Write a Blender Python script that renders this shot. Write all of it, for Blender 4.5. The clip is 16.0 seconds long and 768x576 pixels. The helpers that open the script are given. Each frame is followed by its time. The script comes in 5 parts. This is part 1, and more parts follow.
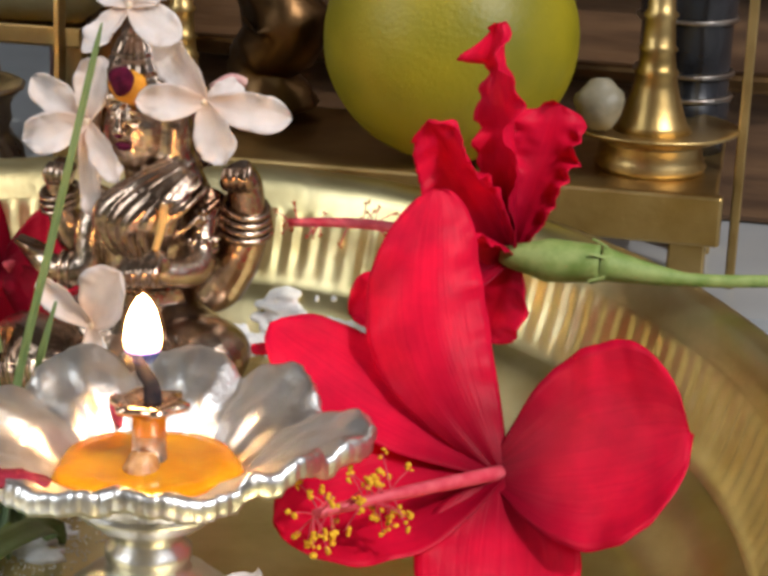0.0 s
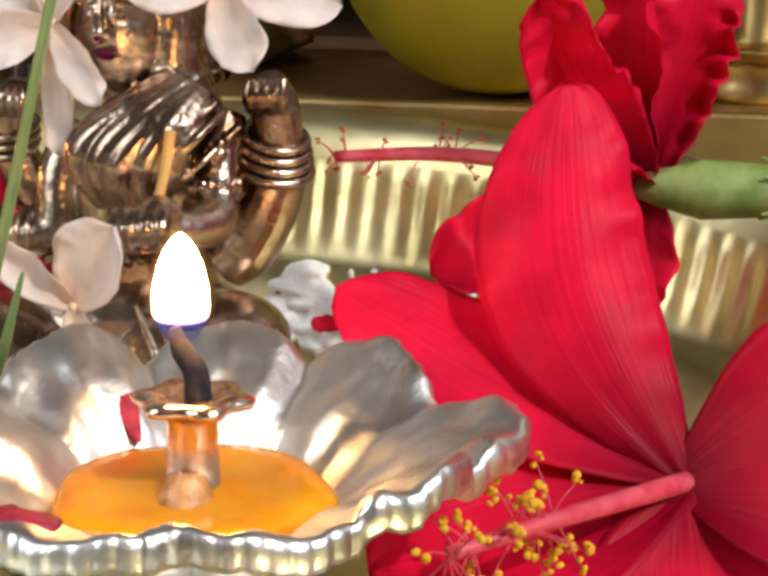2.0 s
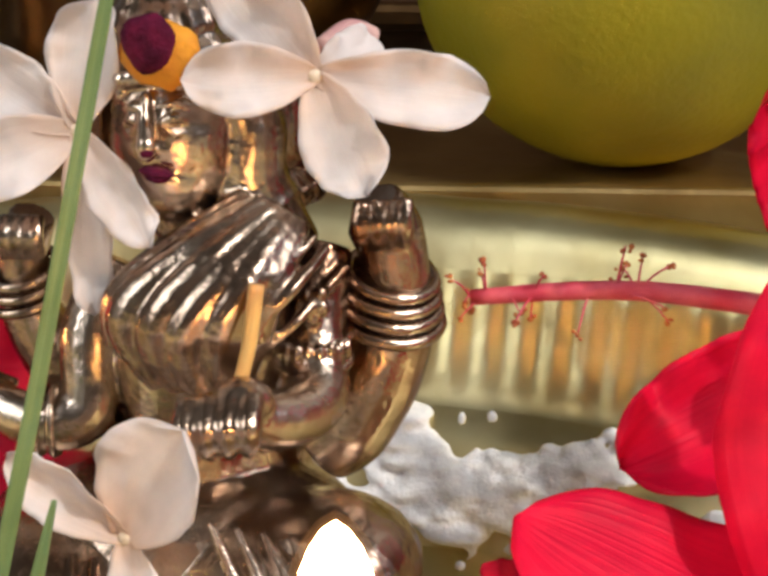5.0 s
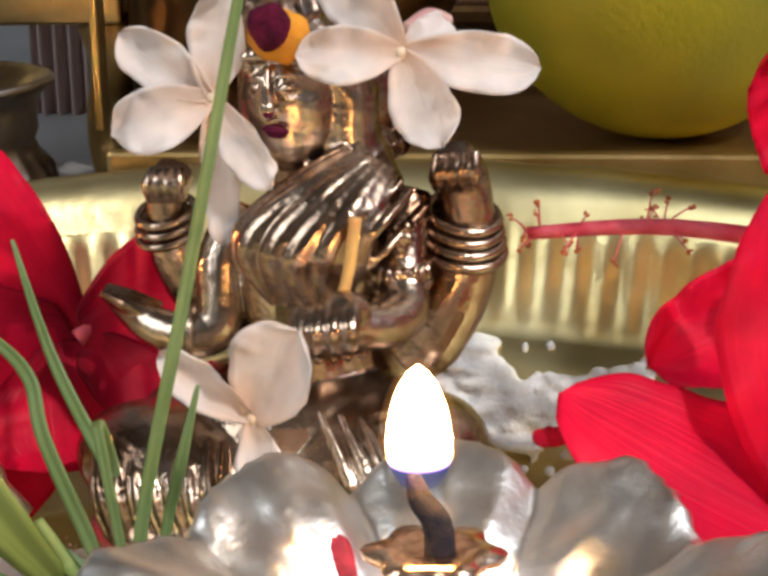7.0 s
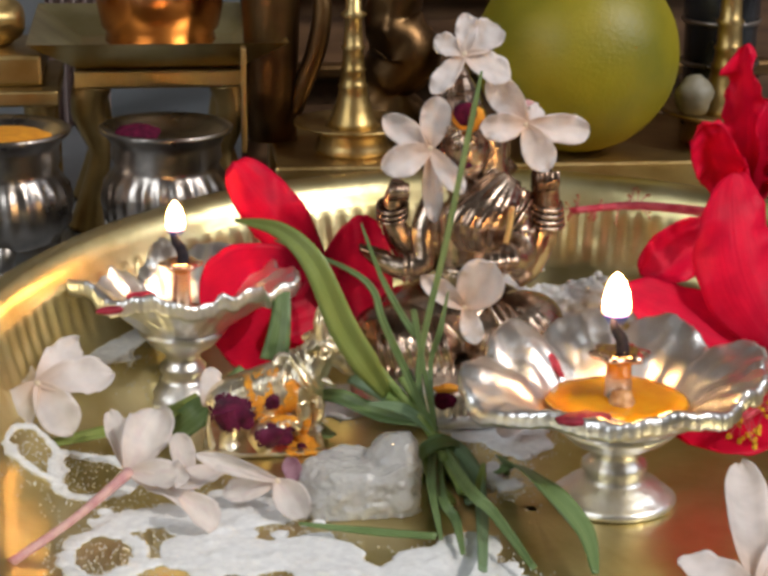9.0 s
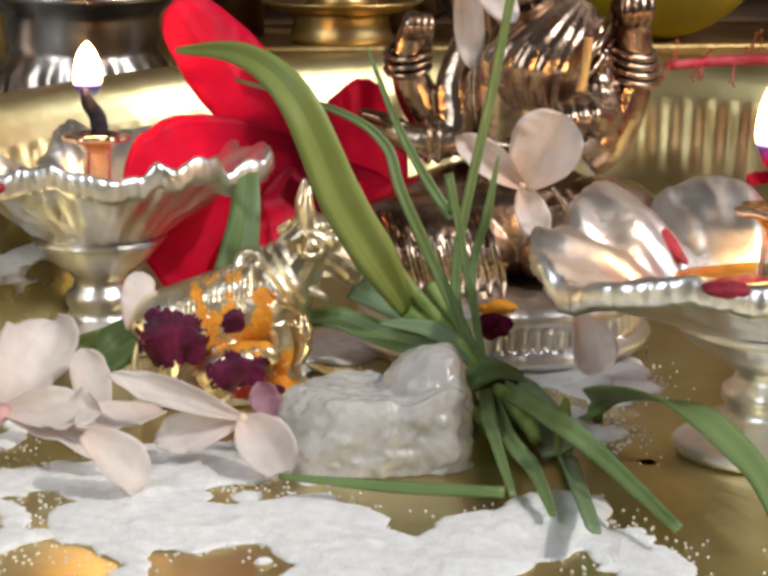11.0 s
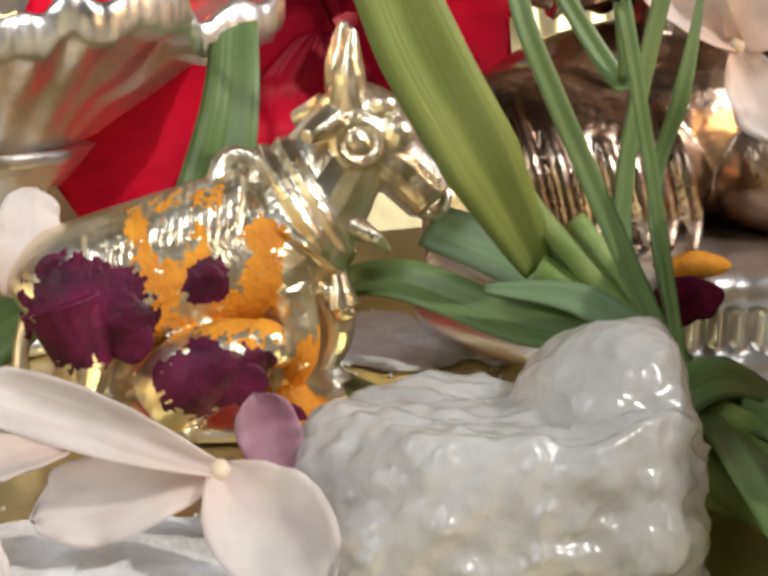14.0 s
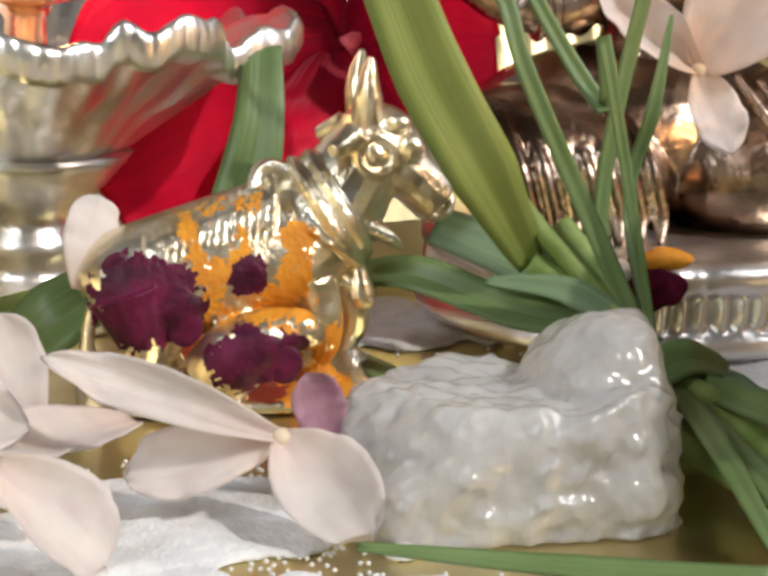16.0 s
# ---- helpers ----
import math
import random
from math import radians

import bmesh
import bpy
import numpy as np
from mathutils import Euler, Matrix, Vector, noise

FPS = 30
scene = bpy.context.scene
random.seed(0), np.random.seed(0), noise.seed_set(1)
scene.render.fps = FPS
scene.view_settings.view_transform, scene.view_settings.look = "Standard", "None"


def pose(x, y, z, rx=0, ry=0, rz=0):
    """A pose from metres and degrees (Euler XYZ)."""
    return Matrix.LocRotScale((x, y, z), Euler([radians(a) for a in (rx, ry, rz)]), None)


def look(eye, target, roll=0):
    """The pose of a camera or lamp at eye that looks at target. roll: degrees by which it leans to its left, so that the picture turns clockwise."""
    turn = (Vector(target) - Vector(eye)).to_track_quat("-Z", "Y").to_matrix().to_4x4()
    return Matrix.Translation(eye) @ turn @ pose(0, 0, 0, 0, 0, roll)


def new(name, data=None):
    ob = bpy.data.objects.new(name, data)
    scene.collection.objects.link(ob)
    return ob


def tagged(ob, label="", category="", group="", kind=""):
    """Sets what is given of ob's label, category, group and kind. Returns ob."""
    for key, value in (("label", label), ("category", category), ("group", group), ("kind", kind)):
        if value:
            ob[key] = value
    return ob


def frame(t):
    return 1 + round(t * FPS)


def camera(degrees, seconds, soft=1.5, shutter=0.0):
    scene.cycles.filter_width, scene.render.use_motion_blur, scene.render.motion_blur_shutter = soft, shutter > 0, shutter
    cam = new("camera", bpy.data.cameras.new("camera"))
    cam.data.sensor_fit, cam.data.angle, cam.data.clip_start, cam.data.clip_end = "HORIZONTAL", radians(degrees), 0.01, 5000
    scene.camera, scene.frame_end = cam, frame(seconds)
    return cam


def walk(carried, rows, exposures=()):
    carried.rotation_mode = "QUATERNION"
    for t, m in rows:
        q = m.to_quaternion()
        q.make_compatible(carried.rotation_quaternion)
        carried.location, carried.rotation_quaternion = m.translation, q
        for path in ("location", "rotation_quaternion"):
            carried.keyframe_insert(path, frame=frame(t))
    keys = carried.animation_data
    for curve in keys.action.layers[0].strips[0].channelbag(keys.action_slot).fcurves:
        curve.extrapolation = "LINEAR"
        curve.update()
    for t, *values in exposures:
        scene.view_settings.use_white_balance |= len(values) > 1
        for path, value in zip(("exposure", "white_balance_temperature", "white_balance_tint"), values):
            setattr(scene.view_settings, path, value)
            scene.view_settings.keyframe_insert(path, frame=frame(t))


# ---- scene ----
cam = camera(22, 16.0, soft=3.5)


def carried_at(x, y, z, yaw, pitch, roll):
    return pose(x, y, z, 90 + pitch, 0, -yaw) @ pose(0, 0, 0, 0, 0, roll)


walk(cam, [
    (0, carried_at(0.0923, -0.3036, 0.1232, -10.58, -16.57, 2.39)),
    (0.5, carried_at(0.0851, -0.2911, 0.1187, -10.13, -16.69, 1.96)),
    (1, carried_at(0.0675, -0.2584, 0.1058, -8.62, -16.54, 1.79)),
    (1.5, carried_at(0.0603, -0.2532, 0.0933, -7.87, -15.35, 0.99)),
    (2, carried_at(0.0510, -0.2260, 0.0858, -6.59, -15.00, 0.92)),
    (2.5, carried_at(0.0359, -0.1930, 0.0789, -4.67, -14.62, 1.41)),
    (3, carried_at(0.0308, -0.1768, 0.0753, -4.72, -13.58, 0.78)),
    (3.5, carried_at(0.0250, -0.1643, 0.0829, -4.27, -15.63, 0.23)),
    (4, carried_at(0.0251, -0.1589, 0.0863, -4.56, -15.97, -0.00)),
    (6.5, carried_at(0.0246, -0.1733, 0.0882, -6.53, -15.98, -1.14)),
    (7, carried_at(0.0296, -0.2007, 0.0906, -7.55, -15.45, -1.25)),
    (7.5, carried_at(0.0257, -0.2659, 0.1192, -5.22, -17.87, -1.40)),
    (8, carried_at(0.0245, -0.3052, 0.1291, -5.43, -17.70, -1.83)),
    (8.5, carried_at(0.0003, -0.3263, 0.1327, -2.52, -17.83, -1.37)),
    (9, carried_at(-0.0710, -0.3946, 0.1472, 6.96, -17.10, 0.68)),
    (9.5, carried_at(-0.0869, -0.4273, 0.1409, 7.97, -15.90, 0.25)),
    (12, carried_at(-0.0465, -0.1743, 0.0394, 8.09, -11.25, 0.52)),
    (12.5, carried_at(-0.0444, -0.1685, 0.0432, 7.37, -12.29, 0.39)),
    (13, carried_at(-0.0522, -0.1695, 0.0349, 8.47, -10.35, 0.63)),
    (13.5, carried_at(-0.0535, -0.1655, 0.0370, 8.11, -11.09, 0.74)),
    (14, carried_at(-0.0555, -0.1590, 0.0363, 8.41, -11.27, 0.89)),
    (14.5, carried_at(-0.0567, -0.1560, 0.0352, 8.76, -11.31, 1.00)),
    (15, carried_at(-0.0546, -0.1539, 0.0330, 8.47, -11.31, 0.92)),
    (15.5, carried_at(-0.0536, -0.1553, 0.0332, 8.21, -11.36, 0.68)),
    (16, carried_at(-0.0645, -0.1795, 0.0424, 10.16, -12.12, 1.13)),
], exposures=[(0, -0.28), (4, -0.2), (7.5, -0.28), (9, -0.58), (10.2, -0.55), (12, -0.28), (16, -0.28)])

# ---- world, sun, added fill lights ----
world = bpy.data.worlds.new("world")
scene.world = world
world.use_nodes = True
wn = world.node_tree
sky = wn.nodes.new("ShaderNodeTexSky")
sky.sky_type, sky.sun_disc = "NISHITA", False
sky.sun_elevation, sky.sun_rotation = radians(42), radians(130)
wn.links.new(sky.outputs[0], wn.nodes["Background"].inputs[0])
wn.nodes["Background"].inputs[1].default_value = 0.12

sun_data = bpy.data.lights.new("sun", "SUN")
sun_data.energy, sun_data.angle, sun_data.color = 2.0, radians(1.5), (1.0, 0.93, 0.84)
sun_ob = new("sun", sun_data)
sun_ob.matrix_world = look((0.9, -0.75, 1.05), (0, 0, 0))

# Added area lamp for daylight from an assumed, unseen window on the right.
right_fill = bpy.data.lights.new("right_fill_light", "AREA")
right_fill.shape, right_fill.size, right_fill.size_y, right_fill.energy, right_fill.color = "RECTANGLE", 0.45, 0.4, 4.2, (0.93, 0.96, 1.0)
right_fill_ob = new("right_fill_light", right_fill)
right_fill_ob.matrix_world = look((0.58, -0.33, 0.62), (0.0, 0.0, 0.04))
# Fill lamp added on the left to brighten that side; no door there.
left_fill = bpy.data.lights.new("left_fill_light", "AREA")
left_fill.shape, left_fill.size, left_fill.size_y, left_fill.energy, left_fill.color = "RECTANGLE", 0.3, 0.55, 4.1, (0.9, 0.95, 1.0)
left_fill_ob = new("left_fill_light", left_fill)
left_fill_ob.matrix_world = look((-0.56, -0.46, 0.46), (0.0, 0.0, 0.04))


# ---- materials ----
def material(name):
    m = bpy.data.materials.new(name)
    m.use_nodes = True
    return m, m.node_tree, m.node_tree.nodes["Principled BSDF"]


def surface(name, c1, c2, scale=300.0, rough=0.5, metal=0.0, bump=0.15, bump_scale=None, rough2=None,
            sss=0.0, spec=0.5, coords="Object", stretch=(1, 1, 1), depth=0.0005, mid=(0.35, 0.65), coat=0.0):
    """Two colours mixed by noise, rougher and smoother patches, and a fine relief."""
    m, t, b = material(name)
    n, l = t.nodes, t.links
    tc = n.new("ShaderNodeTexCoord")
    mp = n.new("ShaderNodeMapping")
    mp.inputs["Scale"].default_value = stretch
    l.new(tc.outputs[coords], mp.inputs[0])
    nz = n.new("ShaderNodeTexNoise")
    nz.inputs["Scale"].default_value, nz.inputs["Detail"].default_value = scale, 6
    l.new(mp.outputs[0], nz.inputs["Vector"])
    rp = n.new("ShaderNodeValToRGB")
    rp.color_ramp.elements[0].position, rp.color_ramp.elements[1].position = mid
    rp.color_ramp.elements[0].color, rp.color_ramp.elements[1].color = (*c1, 1), (*c2, 1)
    l.new(nz.outputs[0], rp.inputs[0])
    l.new(rp.outputs[0], b.inputs["Base Color"])
    b.inputs["Metallic"].default_value = metal
    b.inputs["Specular IOR Level"].default_value = spec
    mr = n.new("ShaderNodeMapRange")
    mr.inputs[3].default_value, mr.inputs[4].default_value = rough, (rough2 if rough2 is not None else min(1, rough * 1.5))
    l.new(nz.outputs[0], mr.inputs[0])
    l.new(mr.outputs[0], b.inputs["Roughness"])
    nb = n.new("ShaderNodeTexNoise")
    nb.inputs["Scale"].default_value, nb.inputs["Detail"].default_value = bump_scale or scale * 4, 4
    l.new(mp.outputs[0], nb.inputs["Vector"])
    bp = n.new("ShaderNodeBump")
    bp.inputs["Strength"].default_value, bp.inputs["Distance"].default_value = bump, depth
    l.new(nb.outputs[0], bp.inputs["Height"])
    l.new(bp.outputs[0], b.inputs["Normal"])
    if sss:
        b.inputs["Subsurface Weight"].default_value = sss
        b.inputs["Subsurface Radius"].default_value = (0.004, 0.002, 0.0015)
        b.inputs["Subsurface Scale"].default_value = 1.0
    b.inputs["Coat Weight"].default_value = coat
    return m


def petal_surface(name, base, edge, vein, rough=0.45, trans=0.35, vein_scale=26.0):
    """Thin petal: colour along its length, fine veins, light let through."""
    m, t, b = material(name)
    n, l = t.nodes, t.links
    uv = n.new("ShaderNodeUVMap")
    sp = n.new("ShaderNodeSeparateXYZ")
    l.new(uv.outputs[0], sp.inputs[0])
    rp = n.new("ShaderNodeValToRGB")
    rp.color_ramp.elements[0].position, rp.color_ramp.elements[1].position = 0.0, 0.45
    rp.color_ramp.elements[0].color, rp.color_ramp.elements[1].color = (*base, 1), (*edge, 1)
    l.new(sp.outputs[1], rp.inputs[0])
    mp = n.new("ShaderNodeMapping")
    mp.inputs["Scale"].default_value = (vein_scale, 1.3, 1)
    l.new(uv.outputs[0], mp.inputs[0])
    nz = n.new("ShaderNodeTexNoise")
    nz.inputs["Scale"].default_value, nz.inputs["Detail"].default_value, nz.inputs["Distortion"].default_value = 1.0, 3, 0.3
    l.new(mp.outputs[0], nz.inputs["Vector"])
    vr = n.new("ShaderNodeMapRange")
    vr.inputs[1].default_value, vr.inputs[2].default_value, vr.inputs[4].default_value = 0.45, 0.75, 0.35
    l.new(nz.outputs[0], vr.inputs[0])
    mx = n.new("ShaderNodeMixRGB")
    mx.inputs[2].default_value = (*vein, 1)
    l.new(vr.outputs[0], mx.inputs[0])
    l.new(rp.outputs[0], mx.inputs[1])
    tc = n.new("ShaderNodeTexCoord")
    blot = n.new("ShaderNodeTexNoise")
    blot.inputs["Scale"].default_value, blot.inputs["Detail"].default_value = 160, 4
    l.new(tc.outputs["Object"], blot.inputs["Vector"])
    br = n.new("ShaderNodeMapRange")
    br.inputs[1].default_value, br.inputs[2].default_value, br.inputs[3].default_value, br.inputs[4].default_value = 0.3, 0.7, 0.82, 1.1
    l.new(blot.outputs[0], br.inputs[0])
    ml = n.new("ShaderNodeMixRGB")
    ml.blend_type, ml.inputs[0].default_value = "MULTIPLY", 1.0
    l.new(mx.outputs[0], ml.inputs[1])
    l.new(br.outputs[0], ml.inputs[2])
    l.new(ml.outputs[0], b.inputs["Base Color"])
    b.inputs["Roughness"].default_value = rough
    b.inputs["Specular IOR Level"].default_value = 0.15
    bp = n.new("ShaderNodeBump")
    bp.inputs["Strength"].default_value, bp.inputs["Distance"].default_value = 0.4, 0.0004
    l.new(nz.outputs[0], bp.inputs["Height"])
    l.new(bp.outputs[0], b.inputs["Normal"])
    tl = n.new("ShaderNodeBsdfTranslucent")
    l.new(ml.outputs[0], tl.inputs[0])
    ms = n.new("ShaderNodeMixShader")
    ms.inputs[0].default_value = trans
    l.new(b.outputs[0], ms.inputs[1])
    l.new(tl.outputs[0], ms.inputs[2])
    l.new(ms.outputs[0], n["Material Output"].inputs[0])
    return m


BRASS = surface("polished_brass", (0.62, 0.5, 0.22), (0.8, 0.7, 0.39), 70, 0.27, 1.0, 0.16, 420, 0.42)
BRASS_DULL = surface("dull_brass", (0.42, 0.28, 0.1), (0.62, 0.45, 0.2), 60, 0.3, 1.0, 0.25, 400, 0.5)
BRASS_DARK = surface("dark_aged_brass", (0.1, 0.055, 0.025), (0.24, 0.14, 0.06), 60, 0.3, 1.0, 0.25, 300, 0.5)
SILVER = surface("tarnished_silver", (0.84, 0.8, 0.76), (0.98, 0.97, 0.95), 150, 0.27, 1.0, 0.8, 200, 0.46, depth=0.0006)
# Pinkish copper of the wick holder, with the flame's orange light coloured in.
FLAME_TINTED = surface("flame_tinted_copper", (0.74, 0.46, 0.3), (0.9, 0.68, 0.52), 200, 0.16, 1.0, 0.4, 400, 0.32)
SILVER_POT = surface("old_silver", (0.2, 0.17, 0.15), (0.55, 0.5, 0.45), 70, 0.2, 1.0, 0.3, 300, 0.4)
IDOL = surface("antique_silver", (0.2, 0.105, 0.06), (0.62, 0.5, 0.4), 95, 0.17, 1.0, 0.35, 800, 0.32, mid=(0.34, 0.68))
GILT = surface("gilded_silver", (0.74, 0.6, 0.38), (0.96, 0.91, 0.78), 260, 0.24, 1.0, 0.6, 600, 0.42)
KUMKUM = surface("kumkum_paste", (0.05, 0.003, 0.016), (0.13, 0.008, 0.034), 500, 0.75, 0, 0.8, 1500, spec=0.15)
KUMKUM_WET = surface("wet_kumkum_paste", (0.045, 0.002, 0.016), (0.14, 0.006, 0.045), 420, 0.35, 0, 0.5, 900, 0.7, spec=0.3)
KUMKUM_RED = surface("red_kumkum_smear", (0.22, 0.006, 0.02), (0.42, 0.02, 0.05), 500, 0.5, 0, 0.5, 1200)
TURMERIC = surface("sandal_turmeric_paste", (0.62, 0.22, 0.01), (0.78, 0.33, 0.02), 400, 0.6, 0, 0.5, 1200)
RED = petal_surface("hibiscus_petal", (0.2, 0.0, 0.012), (0.9, 0.008, 0.06), (0.66, 0.003, 0.04))
RED_DARK = petal_surface("hibiscus_petal_deep", (0.3, 0.0, 0.02), (0.55, 0.005, 0.03), (0.38, 0.0, 0.02))
WHITE = petal_surface("white_petal", (0.86, 0.68, 0.56), (0.93, 0.87, 0.85), (0.9, 0.76, 0.74), 0.5, 0.38, 7)
WHITE_TINGED = petal_surface("tinged_petal", (0.86, 0.72, 0.64), (0.88, 0.82, 0.78), (0.66, 0.42, 0.5), 0.5, 0.35, 3.2)
THROAT = surface("cream_throat", (0.7, 0.55, 0.4), (0.8, 0.66, 0.5), 300, 0.5)
PINK_STEM = surface("pink_stalk", (0.55, 0.25, 0.27), (0.72, 0.45, 0.4), 300, 0.5)


def blade_surface(name, c1, c2, trans=0.3):
    """Grass: fine parallel veins along the blade, blotches, light let through."""
    m, t, b = material(name)
    n, l = t.nodes, t.links
    uv = n.new("ShaderNodeUVMap")
    mp = n.new("ShaderNodeMapping")
    mp.inputs["Scale"].default_value = (22, 0.5, 1)
    l.new(uv.outputs[0], mp.inputs[0])
    vein = n.new("ShaderNodeTexNoise")
    vein.inputs["Scale"].default_value, vein.inputs["Detail"].default_value = 1.0, 2
    l.new(mp.outputs[0], vein.inputs["Vector"])
    tc = n.new("ShaderNodeTexCoord")
    blot = n.new("ShaderNodeTexNoise")
    blot.inputs["Scale"].default_value, blot.inputs["Detail"].default_value = 140, 4
    l.new(tc.outputs["Object"], blot.inputs["Vector"])
    add = n.new("ShaderNodeMath")
    add.operation = "ADD"
    l.new(vein.outputs[0], add.inputs[0])
    l.new(blot.outputs[0], add.inputs[1])
    rp = n.new("ShaderNodeValToRGB")
    rp.color_ramp.elements[0].color, rp.color_ramp.elements[1].color = (*c1, 1), (*c2, 1)
    half = n.new("ShaderNodeMapRange")
    half.inputs[1].default_value, half.inputs[2].default_value = 0.55, 1.45
    l.new(add.outputs[0], half.inputs[0])
    rp.color_ramp.elements[0].position, rp.color_ramp.elements[1].position = 0.1, 0.9
    l.new(half.outputs[0], rp.inputs[0])
    l.new(rp.outputs[0], b.inputs["Base Color"])
    b.inputs["Roughness"].default_value = 0.38
    bp = n.new("ShaderNodeBump")
    bp.inputs["Strength"].default_value, bp.inputs["Distance"].default_value = 0.22, 0.0003
    l.new(vein.outputs[0], bp.inputs["Height"])
    l.new(bp.outputs[0], b.inputs["Normal"])
    tl = n.new("ShaderNodeBsdfTranslucent")
    l.new(rp.outputs[0], tl.inputs[0])
    ms = n.new("ShaderNodeMixShader")
    ms.inputs[0].default_value = trans
    l.new(b.outputs[0], ms.inputs[1])
    l.new(tl.outputs[0], ms.inputs[2])
    l.new(ms.outputs[0], n["Material Output"].inputs[0])
    return m


GREEN = blade_surface("grass_blade", (0.16, 0.25, 0.08), (0.27, 0.38, 0.16))
GREEN_PALE = blade_surface("blue_green_grass", (0.19, 0.3, 0.15), (0.33, 0.45, 0.26))
GREEN_LIGHT = blade_surface("young_grass", (0.25, 0.32, 0.07), (0.36, 0.43, 0.13))
CALYX = surface("calyx_green", (0.16, 0.25, 0.05), (0.3, 0.38, 0.12), 300, 0.5)
STEM = surface("pale_grass_stem", (0.24, 0.36, 0.09), (0.4, 0.5, 0.2), 200, 0.4, stretch=(1, 1, 1), sss=0.15)
POLLEN = surface("pollen", (0.7, 0.33, 0.01), (0.85, 0.5, 0.03), 900, 0.8)
ANTHER_RED = surface("dry_anther", (0.35, 0.06, 0.03), (0.6, 0.22, 0.06), 900, 0.7)
WAX = surface("melted_ghee", (0.85, 0.29, 0.005), (0.95, 0.39, 0.01), 200, 0.15, 0, 0.15, 500, sss=0.5)
WICK = surface("charred_wick", (0.008, 0.008, 0.018), (0.03, 0.022, 0.03), 900, 0.9, 0, 0.8)
OILY = surface("oil_soaked_cotton", (0.45, 0.16, 0.04), (0.75, 0.4, 0.16), 500, 0.2, 0, 0.4)
FLOUR = surface("rice_flour", (0.76, 0.76, 0.77), (0.88, 0.88, 0.88), 700, 0.95, 0, 0.6, 2200)
PEEL = surface("citrus_peel", (0.17, 0.16, 0.004), (0.42, 0.32, 0.008), 20, 0.4, 0, 0.3, 900, depth=0.0004)
MARBLE = surface("grey_marble", (0.3, 0.315, 0.33), (0.42, 0.435, 0.45), 18, 0.25, 0, 0.05)
PLASTER = surface("plaster", (0.36, 0.36, 0.36), (0.44, 0.44, 0.44), 9, 0.8, 0, 0.2)
# Paint of the unseen walls, kept dark for the reflections in the metal.
UNSEEN_ROOM = surface("unseen_room_brown", (0.2, 0.17, 0.14), (0.27, 0.235, 0.2), 6, 0.7, 0, 0.2)
WOOD = surface("dark_wood", (0.07, 0.035, 0.018), (0.16, 0.085, 0.04), 30, 0.4, 0, 0.3, stretch=(1, 8, 8))
PURPLE = surface("purple_petal", (0.28, 0.12, 0.17), (0.42, 0.24, 0.29), 300, 0.5)
CLOTH = surface("pink_cloth", (0.6, 0.42, 0.38), (0.72, 0.55, 0.5), 60, 0.8)


def crystal_material():
    m, t, b = material("sugar_crystal")
    n, l = t.nodes, t.links
    co = n.new("ShaderNodeTexCoord")
    cloud = n.new("ShaderNodeTexNoise")
    cloud.inputs["Scale"].default_value, cloud.inputs["Detail"].default_value = 180, 6
    l.new(co.outputs["Object"], cloud.inputs["Vector"])
    tone = n.new("ShaderNodeValToRGB")
    tone.color_ramp.elements[0].position, tone.color_ramp.elements[1].position = 0.35, 0.62
    tone.color_ramp.elements[0].color, tone.color_ramp.elements[1].color = (0.78, 0.77, 0.77, 1), (0.97, 0.97, 0.98, 1)
    l.new(cloud.outputs[0], tone.inputs[0])
    l.new(tone.outputs[0], b.inputs["Base Color"])
    b.inputs["Roughness"].default_value = 0.2
    b.inputs["IOR"].default_value = 1.5
    b.inputs["Transmission Weight"].default_value = 0.5
    b.inputs["Subsurface Weight"].default_value = 0.5
    b.inputs["Subsurface Radius"].default_value = (0.006, 0.006, 0.006)
    b.inputs["Subsurface Scale"].default_value = 1.0
    tc = n.new("ShaderNodeTexCoord")
    nz = n.new("ShaderNodeTexVoronoi")
    nz.inputs["Scale"].default_value = 900
    l.new(tc.outputs["Object"], nz.inputs["Vector"])
    bp = n.new("ShaderNodeBump")
    bp.inputs["Strength"].default_value, bp.inputs["Distance"].default_value = 0.45, 0.0004
    l.new(nz.outputs[0], bp.inputs["Height"])
    l.new(bp.outputs[0], b.inputs["Normal"])
    return m


CRYSTAL = crystal_material()


